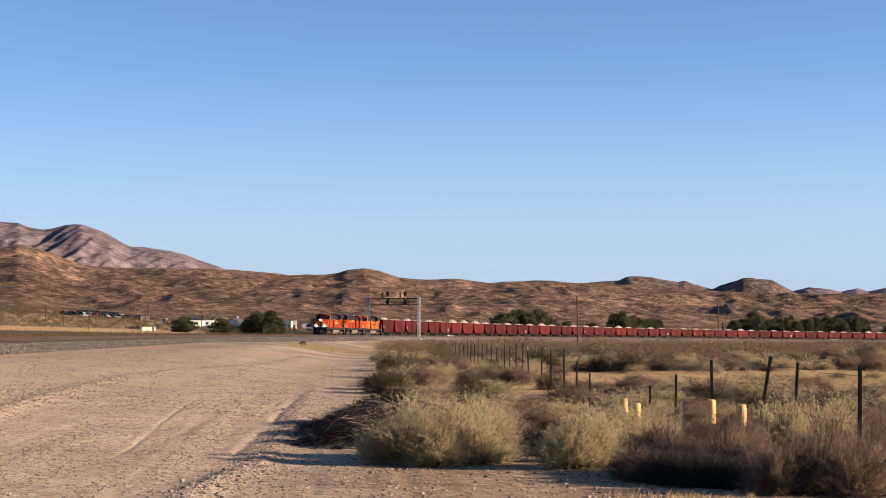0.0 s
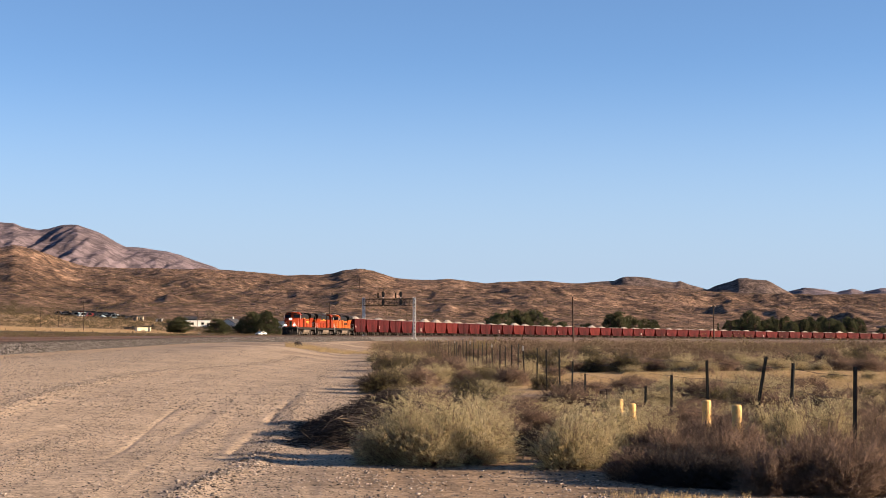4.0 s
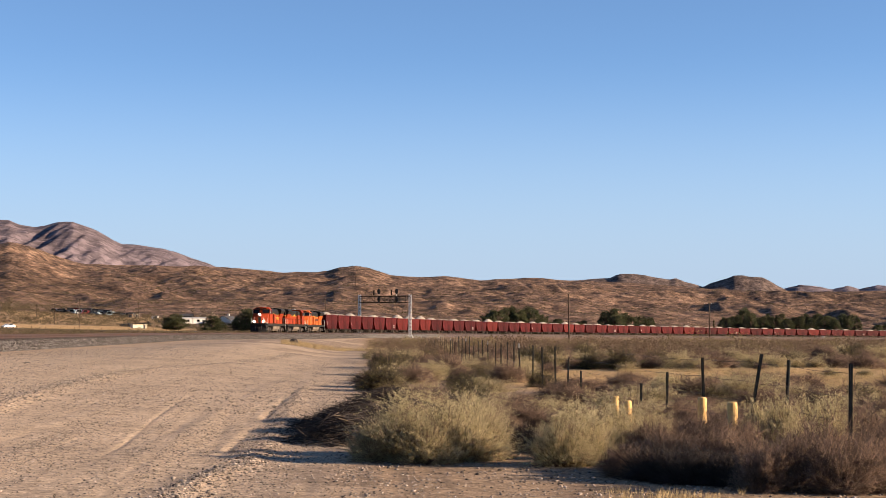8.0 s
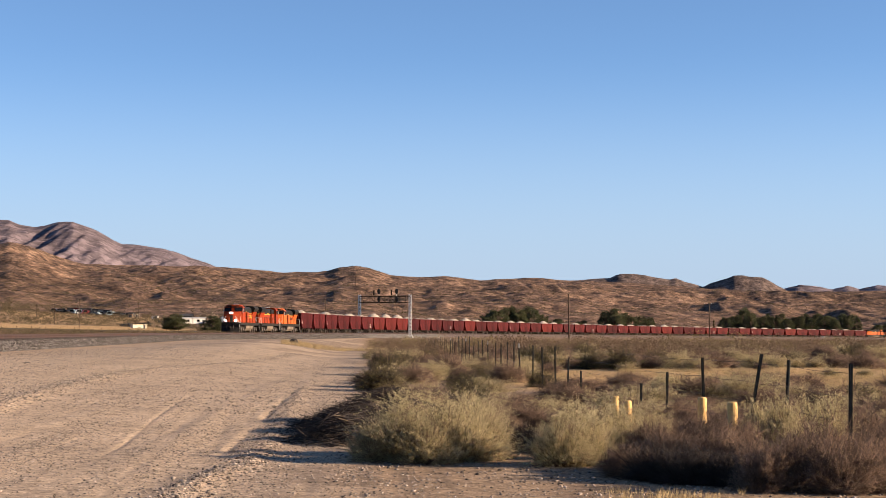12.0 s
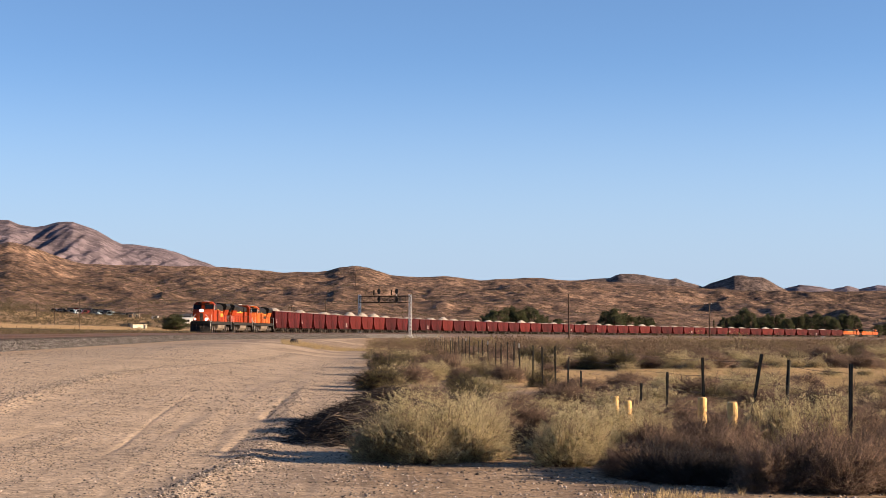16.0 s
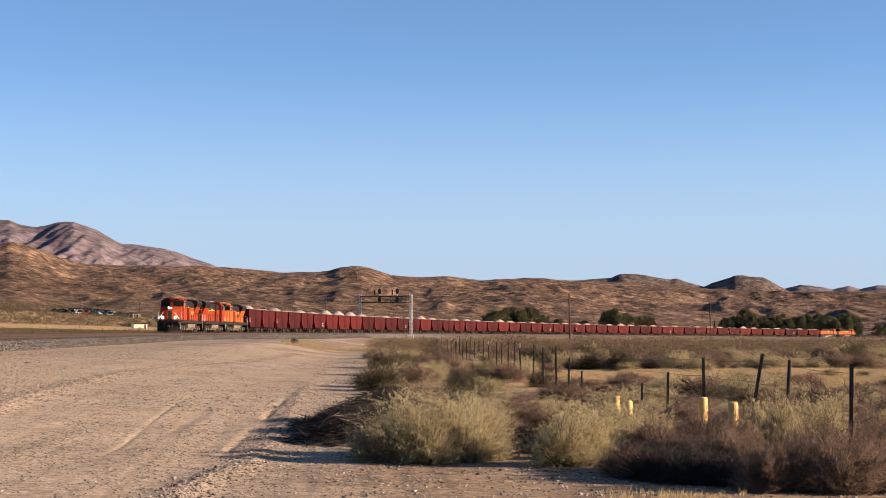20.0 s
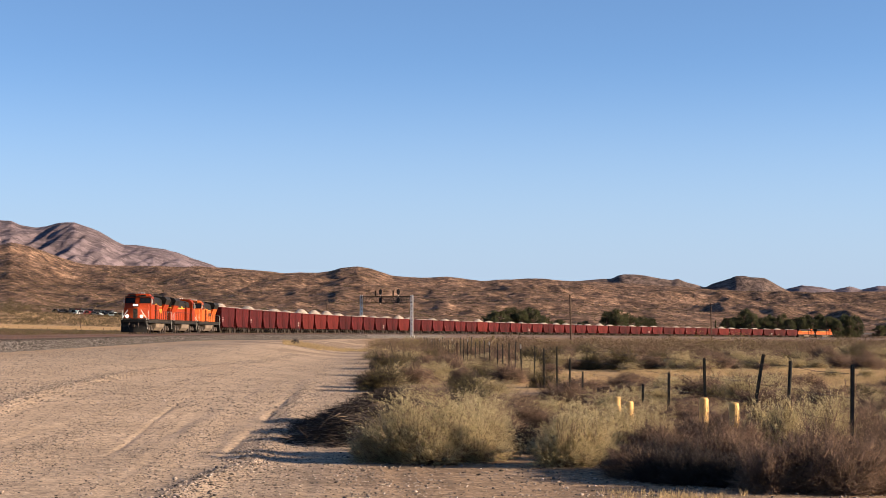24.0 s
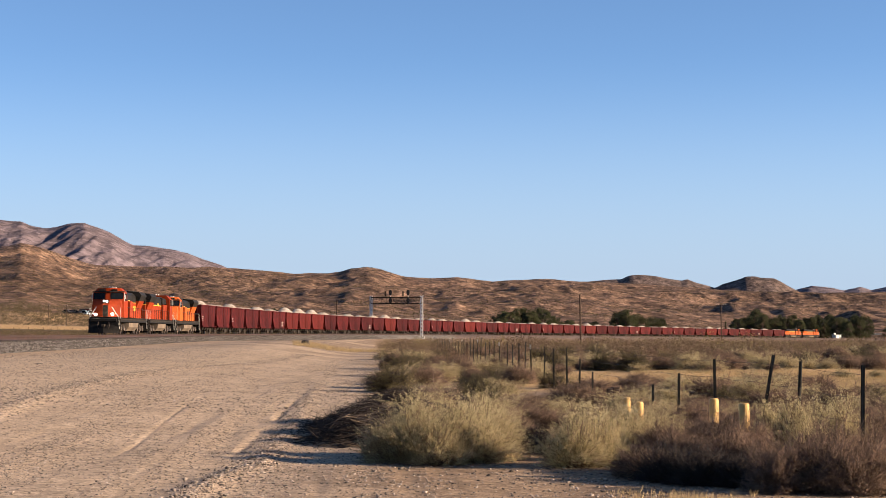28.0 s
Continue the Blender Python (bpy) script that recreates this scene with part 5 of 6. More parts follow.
def brush_pile(x, y, w, d, h, n, seed):
    """A low heap of dead branches thrown one over another."""
    r = np.random.RandomState(seed)
    t = thing("brush_pile", pose(x, y, height(x, y) - 0.02, 0, 0, r.uniform(-10, 10)), "tangled heap of dead dark branches beside the lot, colour deepened for shade", "brush pile", "brush piles")

    def sticks(count, long, thick, lift):
        p = r.normal(size=(count, 2)) * 0.33
        p = p / np.maximum(1, np.hypot(p[:, 0], p[:, 1]) / 0.9)[:, None]
        z = h * np.exp(-2.2 * (p ** 2).sum(1)) * r.uniform(0.15, 1.0, count) ** 0.7 * lift
        a = np.column_stack([p[:, 0] * w, p[:, 1] * d, z])
        way = r.normal(size=(count, 3)) * np.array([1.0, 1.0, 0.2])
        b = a + way / np.linalg.norm(way, axis=1)[:, None] * (long * r.uniform(0.4, 1.2, count))[:, None]
        b[:, 2] = np.maximum(b[:, 2], 0.02)
        return ribbons(a, b, thick, r)

    # near-black twigs carry the heap's shade in their colour
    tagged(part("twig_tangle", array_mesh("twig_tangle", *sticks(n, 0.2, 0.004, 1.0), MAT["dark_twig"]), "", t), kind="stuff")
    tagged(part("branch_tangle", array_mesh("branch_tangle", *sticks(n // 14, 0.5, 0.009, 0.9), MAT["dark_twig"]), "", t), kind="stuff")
    tagged(part("bleached_wood", array_mesh("bleached_wood", *sticks(max(6, n // 300), 0.6, 0.008, 1.15), MAT["bare"]), "", t, "a few pale bleached sticks"), kind="stuff")


for k, (x, y, w, d, h, n) in enumerate(((-0.95, 32.2, 1.9, 2.6, 0.70, 9000), (-1.35, 29.0, 1.5, 2.4, 0.52, 7000), (-1.45, 26.6, 1.1, 1.6, 0.44, 5000), (-1.95, 30.6, 0.9, 1.8, 0.26, 2500), (-0.55, 29.8, 1.3, 2.2, 0.58, 5000), (-0.2, 34.2, 1.8, 2.0, 0.55, 4000))):
    brush_pile(x, y, w, d, h, n, 300 + k)


def rail_side(x, y):
    """Distance to the far track, positive on the camera's side."""
    return (x - np.interp(y, TY, TX)) * np.cos(np.interp(y, TY, HEAD))


count = 0
while count < 400:
    y = 30 + 90 * rng.uniform() ** 1.25
    x = rng.uniform(-6.0, 0.275 * y + 1.0)
    u = x + 0.0465 * y
    if u < 0.2 + 0.5 * rng.uniform() or (u > 5.6 and 53 < y < 76 and rng.uniform() < 0.95) or (1.0 < u < 4.6 and 40 < y < 57 and rng.uniform() < 0.9) or (u < 1.2 and 35 < y < 47) or (u >= 4.6 and 34 < y < 50 and rng.uniform() < 0.45):
        continue
    if rng.uniform() > 0.45 + 1.2 * float(fbm(np.array([x * 0.15]), np.array([y * 0.1]), 2)[0] + 0.3):
        continue
    if any((x - a) ** 2 + (y - b) ** 2 < (0.55 * c + 0.35) ** 2 for a, b, c in PLACED):
        continue
    pick = rng.uniform()
    kind = "saltbush" if pick < 0.34 else "dry_shrub" if pick < 0.92 else "creosote_bush"
    w = rng.uniform(0.8, 1.9) * (1.25 if kind == "creosote_bush" else 1.0)
    h = w * rng.uniform(0.32, 0.48) * (0.72 if u > 1.2 and y < 54 else 1.0) * (1.3 if kind == "creosote_bush" else 1.0)
    shrub(kind, x, y, w, min(h, 1.25), rng)
    count += 1


def scrub(name, n, spread, sizes, per, leaf, mat, label, seed, flat=0.55):
    """Many low shrubs in one mesh, each a clump of small leaf-shaped quads. spread: draws a place, or None."""
    r = np.random.RandomState(seed)
    xs, ys = [], []
    while len(xs) < n:
        p = spread(r)
        if p is not None:
            p = np.atleast_2d(p)
            xs.extend(p[:, 0])
            ys.extend(p[:, 1])
    xs, ys = np.array(xs[:n]), np.array(ys[:n])
    zs = land(xs, ys)
    w = r.uniform(sizes[0], sizes[1], n)
    c = r.normal(size=(n, per, 3))
    c /= np.linalg.norm(c, axis=2)[:, :, None]
    c *= (0.5 * r.uniform(0.35, 1.0, (n, per)) ** 0.5)[:, :, None]
    c[:, :, 2] = np.abs(c[:, :, 2]) * flat * 2
    c = c * w[:, None, None] + np.stack([xs, ys, zs], -1)[:, None, :]
    v, f = quads(c.reshape(-1, 3), np.repeat(w * leaf, per), np.repeat(w * leaf * 0.55, per), r, np.array([0, 0, 0.2]))
    ob = new(name, array_mesh(name, v, f, MAT[mat]))
    return tagged(ob, label, "scrub", kind="stuff")


def plain_place(y0, y1, power):
    def draw(r):
        y = y0 + (y1 - y0) * r.uniform() ** power
        x = r.uniform(-0.27 * y, 0.30 * y)
        if rail_side(x, y) < 15 or x + 0.0465 * y < 0.5 + 1.8 * r.uniform() or (x + 0.0465 * y > 5.6 and 53 < y < 74):
            return None
        return x, y
    return draw


def slope_place(y0, y1, power):
    """Draws a few thousand places at once on the land beyond the railway."""
    def draw(r):
        y = y0 + (y1 - y0) * r.uniform(size=4000) ** power
        x = r.uniform(-0.29, 0.29, 4000) * y
        over = -0.8214 * (x + 117.7) + 0.5704 * (y - 600)
        keep = (rail_side(x, y) < -16) & (np.abs(over) > 12) & ~((over > -12) & (over < 118) & (x < -0.14 * y) & (y < 790))
        keep &= lattice(x * 0.02, y * 0.012) > r.uniform(-0.45, 0.2, 4000)
        return np.column_stack([x, y])[keep]
    return draw


scrub("saltbush_scrub", 520, plain_place(100, 420, 1.2), (1.1, 3.0), 330, 0.042, "plain_scrub", "grey-green saltbush scrub on the plain", 3)
scrub("dry_scrub", 900, plain_place(100, 520, 1.2), (0.9, 2.6), 330, 0.042, "plain_dry", "dry tan and brown scrub on the plain", 4)
scrub("creosote_scrub", 230, plain_place(120, 620, 1.1), (1.6, 3.4), 420, 0.032, "creosote", "olive creosote bushes on the plain", 5, 0.5)
scrub("far_plain_scrub", 2600, plain_place(400, 900, 0.9), (1.0, 2.6), 60, 0.1, "plain_dry", "distant dry scrub in front of the railway", 6)
scrub("dark_hill_scrub", 40000, slope_place(850, 2040, 0.85), (0.8, 2.2), 8, 0.3, "hill_scrub", "dark scrub dotting the brown hills", 7, 0.32)
scrub("pale_hill_scrub", 3500, slope_place(800, 1300, 0.9), (0.6, 1.4), 8, 0.5, "hill_tan", "dry scrub dotting the brown hills", 8)


def yard_place(r):
    y = r.uniform(770, 905)
    return r.uniform(-0.26, -0.09) * y, y


scrub("yard_scrub", 900, yard_place, (1.0, 3.4), 40, 0.16, "hill_scrub", "dark brush around the houses and the salvage yard", 14)
scrub("dry_yard_scrub", 500, yard_place, (1.0, 2.6), 40, 0.16, "hill_tan", "dry tan brush around the houses", 15)
scrub("valley_scrub", 5200, slope_place(330, 900, 0.9), (0.7, 2.0), 32, 0.16, "hill_scrub", "brown scrub on the flat beyond the railway", 9)
scrub("dry_valley_scrub", 3000, slope_place(330, 900, 0.9), (0.6, 1.7), 32, 0.16, "plain_dry", "dry tan scrub on the flat beyond the railway", 10)


# ---- dry grass ----
def grass(name, n, draw, tall, label, seed, blades=14):
    r = np.random.RandomState(seed)
    pts = []
    while len(pts) < n:
        p = draw(r)
        if p is not None:
            pts.append(p)
    pts = np.array(pts)
    zs = land(pts[:, 0], pts[:, 1])
    a = np.repeat(np.column_stack([pts, zs]), blades, axis=0) + r.normal(size=(n * blades, 3)) * np.array([0.05, 0.05, 0.0])
    b = a + (r.normal(size=a.shape) * np.array([0.3, 0.3, 0.1]) + np.array([0, 0, 1.0])) * (tall * r.uniform(0.4, 1.1, n * blades))[:, None]
    v, f = ribbons(a, b, 0.0035, r)
    ob = new(name, array_mesh(name, v, f, MAT["straw"]))
    return tagged(ob, label, "grass", kind="stuff")


def by_road(r):
    y = r.uniform(16.2, 17.7)
    x = r.uniform(0.085, 0.17) * y
    return (x, y) if lattice(np.array([x * 5.0]), np.array([y * 4.0]))[0] > -0.05 else None


def in_gap(r):
    y = r.uniform(26, 75)
    x = r.uniform(-0.02, 0.26) * y
    if x + 0.0465 * y < 1.2 or lattice(np.array([x * 0.3]), np.array([y * 0.2]))[0] < 0:
        return None
    return x, y


def in_strip(r):
    y = r.uniform(53, 75)
    return r.uniform(0.10, 0.27) * y, y


grass("verge_grass", 34, by_road, 0.09, "tufts of straw-yellow dry grass by the lot", 31)
def on_berm(r):
    y = r.uniform(150, 185)
    x = r.uniform(-0.092, -0.032) * y
    return (x, y) if lattice(np.array([x * 0.4]), np.array([y * 0.08]))[0] > -0.1 else None


grass("berm_grass", 800, on_berm, 0.42, "dry grass on the low berm by the railway", 34, 16)
grass("gap_grass", 1500, in_gap, 0.22, "dry yellow grass between the shrubs", 32, 10)
grass("strip_grass", 2200, in_strip, 0.16, "short yellow dry grass on a cleared strip", 33, 8)


# ---- loose stones ----
def stones(name, n, draw, sizes, label, seed, mat="pebble"):
    r = np.random.RandomState(seed)
    pts = []
    while len(pts) < n:
        p = draw(r)
        if p is not None:
            pts.extend(np.atleast_2d(p))
    pts = np.array(pts[:n])
    w = sizes[0] * (sizes[1] / sizes[0]) ** (r.uniform(0, 1, n) ** 1.8)
    base = np.array([[1, 0, 0], [0, 1, 0], [-1, 0, 0], [0, -1, 0], [0.25, 0.15, 0.75], [0.1, -0.2, -0.6], [0.7, 0.7, 0.3], [-0.65, 0.6, 0.35], [-0.6, -0.7, 0.25], [0.65, -0.65, 0.3]])
    faces = np.array([[4, 0, 6], [4, 6, 1], [4, 1, 7], [4, 7, 2], [4, 2, 8], [4, 8, 3], [4, 3, 9], [4, 9, 0], [0, 5, 1], [1, 5, 2], [2, 5, 3], [3, 5, 0], [0, 1, 6], [1, 2, 7], [2, 3, 8], [3, 0, 9]])
    v = base[None] * r.uniform(0.65, 1.3, (n, 10, 1)) * np.stack([r.uniform(0.7, 1.2, n), r.uniform(0.7, 1.2, n), r.uniform(0.5, 0.95, n)], -1)[:, None, :] * 0.5 * w[:, None, None]
    a = r.uniform(0, 2 * np.pi, n)
    ca, sa = np.cos(a)[:, None], np.sin(a)[:, None]
    x, y = v[:, :, 0] * ca - v[:, :, 1] * sa, v[:, :, 0] * sa + v[:, :, 1] * ca
    z = v[:, :, 2] + (land(pts[:, 0], pts[:, 1]) + 0.1 * w)[:, None]
    v = np.stack([x + pts[:, :1], y + pts[:, 1:2], z], -1).reshape(-1, 3)
    f = (faces[None] + 10 * np.arange(n)[:, None, None]).reshape(-1, 3)
    ob = new(name, array_mesh(name, v, f, MAT[mat]))
    return tagged(ob, label, "stones", kind="stuff")


def on_lot(r):
    """Draws places over the lot: thick on the windrows and between the wheel marks, thin in them."""
    y = 15.5 * (100 / 15.5) ** (r.uniform(size=8000) ** 0.65)
    x = r.uniform(-0.27, 0.13, 8000) * y
    u = x + 0.0465 * y
    keep = 0.22 + 0.5 * np.maximum(0.0, lattice(u * 1.7, y * 0.08) + 0.15)
    rut = wheel_rut(y)
    for c, w, k in ((near_windrow(y), 0.28, 0.8), (far_windrow(y), 0.45, 0.7), (-2.45, 0.4, 0.45), (rut - 0.95, 0.35, 0.55), (rut - 2.0, 0.3, 0.35)):
        keep = keep + k * np.exp(-((u - c) / w) ** 2)
    for c, w in ((-1.95, 0.16), (rut, 0.10), (rut + 0.55, 0.13), (rut - 1.5, 0.16), (rut - 2.5, 0.25), (far_windrow(y) + 0.75, 0.3)):
        keep = keep * (1 - 0.8 * np.exp(-((u - c) / w) ** 2))
    good = (u < 0.9) & ((u < 0.2) | (y < 25)) & (r.uniform(size=8000) < keep)
    return np.column_stack([x, y])[good]


def on_windrow(r):
    y = 15.5 + 32 * r.uniform() ** 1.6
    u = float(near_windrow(y)) + r.normal() * 0.2
    return u - 0.0465 * y, y


def on_far_windrow(r):
    y = 24 + 85 * r.uniform() ** 1.1
    return float(far_windrow(y)) + r.normal() * 0.28 - 0.0465 * y, y


def under_scrub(r):
    y = 17 * (70 / 17) ** r.uniform()
    return r.uniform(-0.06, 0.26) * y, y


stones("lot_gravel", 72000, on_lot, (0.009, 0.036), "loose tan gravel scattered over the lot", 41)
def on_far_lot(r):
    y = 34 + 76 * r.uniform(size=4000) ** 0.9
    x = r.uniform(-0.27, 0.02, 4000) * y
    u = x + 0.0465 * y
    return np.column_stack([x, y])[(u < 0.2) & (r.uniform(size=4000) < 0.35 + 0.6 * lattice(u * 0.8, y * 0.06))]


stones("coarse_gravel", 13000, on_far_lot, (0.03, 0.07), "coarse tan and dark gravel over the lot", 47)
stones("windrow_stones", 1700, on_windrow, (0.02, 0.06), "coarser stones heaped along a wheel rut", 42)
stones("far_windrow_stones", 4200, on_far_windrow, (0.025, 0.07), "coarse stones in a long low windrow", 44)
stones("sand_pebbles", 5000, under_scrub, (0.015, 0.06), "pebbles in the sand between shrubs", 43)


def by_verge(r):
    y = r.uniform(15.8, 23.5, 2000)
    x = r.uniform(-0.13, 0.16, 2000) * y
    u = x + 0.0465 * y
    good = (u > -1.4) & (lattice(x * 2.0, y * 1.2) > r.uniform(-0.35, 0.25, 2000))
    return np.column_stack([x, y])[good]


stones("verge_rubble", 4200, by_verge, (0.008, 0.042), "broken stones and crumbs of earth along the verge", 48)


def lump(name, x, y, w, h, mat, label, cat, seed):
    """A rounded uneven lump resting on the ground."""
    r = np.random.RandomState(seed)
    z = height(x, y)
    m = Mesh()
    rings = []
    for k in range(6):
        a = math.pi * (0.08 + 0.84 * k / 5)
        rings.append([(w / 2 * math.sin(a) * math.cos(b) * r.uniform(0.8, 1.15), w / 2 * math.sin(a) * math.sin(b) * r.uniform(0.8, 1.15), h * (0.45 - 0.55 * math.cos(a))) for b in np.linspace(0, 2 * math.pi, 10, endpoint=False)])
    t = thing(name, pose(x, y, z - 0.05, 0, 0, 30), label, cat)
    part("stone" if cat == "rock" else "stick", m.rings(rings), mat, t)


def by_bank(r):
    y = r.uniform(380, 720)
    x = r.uniform(0.04, 0.27) * y
    d = rail_side(x, y)
    return (x, y) if 24 < d < 130 and lattice(np.array([x * 0.03]), np.array([y * 0.012]))[0] > 0.0 else None


stones("bank_rocks", 900, by_bank, (0.35, 1.3), "pale rocks strewn along the foot of the railway bank", 45)
lump("boulder", -14.00, 165, 0.85, 0.6, "dark_twig", "dark brown boulder on the low railway berm", "rock", 3)
# dark lump added where the windrow only has a dark hollow
lump("boulder", -2.54, 21.9, 0.12, 0.07, "wood", "dark fist-sized lump in place of a hollow in the windrow", "rock", 4)
lump("wood_scrap", -14.72, 62, 0.34, 0.07, "dark_twig", "dark scrap of wood lying on gravel", "wood scrap", 5)


def bank_stones(n, seed):
    """Loose ballast stones on the near shoulder of the track bed."""
    r = np.random.RandomState(seed)
    s, a = r.uniform(-125, 230, n), r.uniform(6.4, 9.9, n)
    drop = np.interp(a, [6.4, 6.7, 7.9, 9.9], [-0.22, -0.26, -0.86, -1.75])
    x, y, z = track(s, a, drop)
    w = r.uniform(0.06, 0.17, n)
    base = np.array([[1, 0, -0.2], [0, 1, 0.1], [-1, 0, 0], [0, -1, 0.1], [0.2, 0.1, 0.8], [0, 0, -0.8]])
    faces = np.array([[0, 1, 4], [1, 2, 4], [2, 3, 4], [3, 0, 4], [1, 0, 5], [2, 1, 5], [3, 2, 5], [0, 3, 5]])
    v = base[None] * r.uniform(0.6, 1.3, (n, 6, 1)) * 0.5 * w[:, None, None] + np.stack([x, y, z + 0.02], -1)[:, None, :]
    f = (faces[None] + 6 * np.arange(n)[:, None, None]).reshape(-1, 3)
    return tagged(new("loose_ballast", array_mesh("loose_ballast", v.reshape(-1, 3), f, MAT["loose_ballast"])), "loose grey ballast stones on the track shoulder", "stones", kind="stuff")


bank_stones(26000, 46)


# ---- wire fence along the lot ----
def fence():
    t = thing("wire_fence", pose(0, 0, 0), "dark steel post and barbed wire fence through the scrub", "fence")
    rr = np.random.RandomState(8)
    ys = [19.5, 22.2, 24.0, 28.0, 31.0, 34.0, 39.2, 43.2, 45.9] + [49.0 + 3.24 * k for k in range(34)]
    tops = [1.30, 1.26, 1.32, 1.22, 0.95, 0.66, 0.42, 0.66, 0.95]
    heads = []
    tall = Mesh().box(0, 0.018, 0.5, 0.045, 0.008, 1.0).box(0, 0, 0.5, 0.009, 0.035, 1.0)
    for k in range(12):
        tall.box(0, 0.026, 0.12 + k * 0.075, 0.016, 0.012, 0.02)
    post = tall.mesh("post", MAT["tpost"])
    wood = Mesh().soft_box(0, 0, 0.5, 0.15, 0.15, 1.0, 0.02).mesh("wooden_post", MAT["wood"])
    tip = Mesh().box(0, 0.018, 0.94, 0.047, 0.012, 0.11).mesh("tip", MAT["post_tip"])
    for k, y in enumerate(ys):
        x = (4.09 if k == 2 else 5.41 - 0.0465 * y) + rr.normal() * 0.03
        z = height(x, y)
        h = tops[k] if k < len(tops) else 1.26 + rr.normal() * 0.05
        lean = 9.7 if k == 2 else rr.normal() * 1.0
        if k == 6 or k == 25:
            p = part("wooden_post", wood, "", t, "weathered brown wooden post", at=pose(x, y, z - 0.1, 0, lean * 0.3, 8))
            p.scale = (1, 1, (h if k == 6 else 1.05) + 0.1)
        else:
            p = part("post", post, "", t, at=pose(x, y, z - 0.1, rr.normal(), lean, rr.normal() * 6))
            p.scale = (1, 1, h + 0.1)
            if k > 8 and k % 5 == 2:
                q = part("tip", tip, "", p, "white-painted tip")
        heads.append((x, y, z, max(h, 0.9)))
    x, y, z, h = heads[6]
    p = part("wooden_post", wood, "", t, "weathered brown wooden post", at=pose(x - 0.16, y - 0.5, z - 0.1, 0, -2, 3))
    p.scale = (0.8, 0.8, 0.5)
    for f in (0.30, 0.52, 0.74, 0.95):
        pts = []
        for (x0, y0, z0, h0), (x1, y1, z1, h1) in zip(heads[:-1], heads[1:]):
            pts += [(x0, y0 - 0.01, z0 + 1.26 * f), ((x0 + x1) / 2, (y0 + y1) / 2, (z0 + z1) / 2 + 1.26 * f - 0.02)]
        part("wire", Mesh().tube(pts, 0.003, 3), "wire", t)
    return t


fence()


def bollard(x, y, top, lean):
    t = thing("bollard", pose(x, y, 0, 0, lean, 0), "yellow-painted steel pipe bollard standing in shrubs", "bollard", "yellow bollards")
    z = height(x, y) - 0.2
    n = 16
    prof = [(0.066, z), (0.066, top - 0.03), (0.060, top - 0.012), (0.042, top), (0.001, top + 0.004)]
    part("pipe", Mesh().rings([[(r * math.cos(2 * math.pi * k / n), r * math.sin(2 * math.pi * k / n), h) for k in range(n)] for r, h in prof]), "bollard", t, smooth=False)
    m = Mesh()
    for k in range(3):
        a = -0.9 + k * 0.5
        m.box(0.0665 * math.cos(a - 0.9), 0.0665 * math.sin(a - 0.9), top - 0.10 - 0.07 * (k % 3), 0.006, 0.006, 0.02 + 0.012 * (k % 2))
    part("rust_marks", m, "rust", t, "rust chips")


bollard(3.68, 25, 0.70, 0.5)
bollard(3.73, 22.6, 0.72, -1.0)
bollard(2.87, 29.4, 0.57, 1.0)
bollard(2.92, 27.8, 0.55, 0.0)


def utility_pole(x, y, h, arms, lean, label):
    z = height(x, y)
    t = thing("utility_pole", pose(x, y, z, 0, lean, 0), label, "utility pole", "utility poles")
    part("pole", Mesh().tube([(0, 0, -0.5), (0, 0, h)], [0.16, 0.10], 8), "wood", t)
    for k in range(arms):
        zz = h - 0.35 - 0.9 * k
        part("crossarm", Mesh().soft_box(0, -0.12, zz, 2.2, 0.1, 0.12, 0.02), "wood", t)
        for q in (-1.0, -0.45, 0.45, 1.0):
            part("insulator", Mesh().tube([(q, -0.12, zz + 0.06), (q, -0.12, zz + 0.2)], 0.05, 6), "silver", t)


utility_pole(20.86, 290, 8.8, 0, -0.8, "bare weathered wooden pole on the plain")
utility_pole(56.58, 372, 9.4, 1, -0.8, "weathered wooden utility pole on the plain")
for px_x, px_y, h in ((-172.79, 745, 8.6), (-168.43, 760, 9.0), (-145.19, 700, 11.5), (-114.06, 800, 9.0), (-76.08, 880, 9.5), (-149.25, 860, 8.0), (-75.00, 1500, 9.0)):
    utility_pole(px_x, px_y, h, 1, 0.0, "distant wooden utility pole near the settlement")
utility_pole(*track(262.0, -9.0)[:2], 9.6, 0, 0.0, "thin dark pole beside the railway")


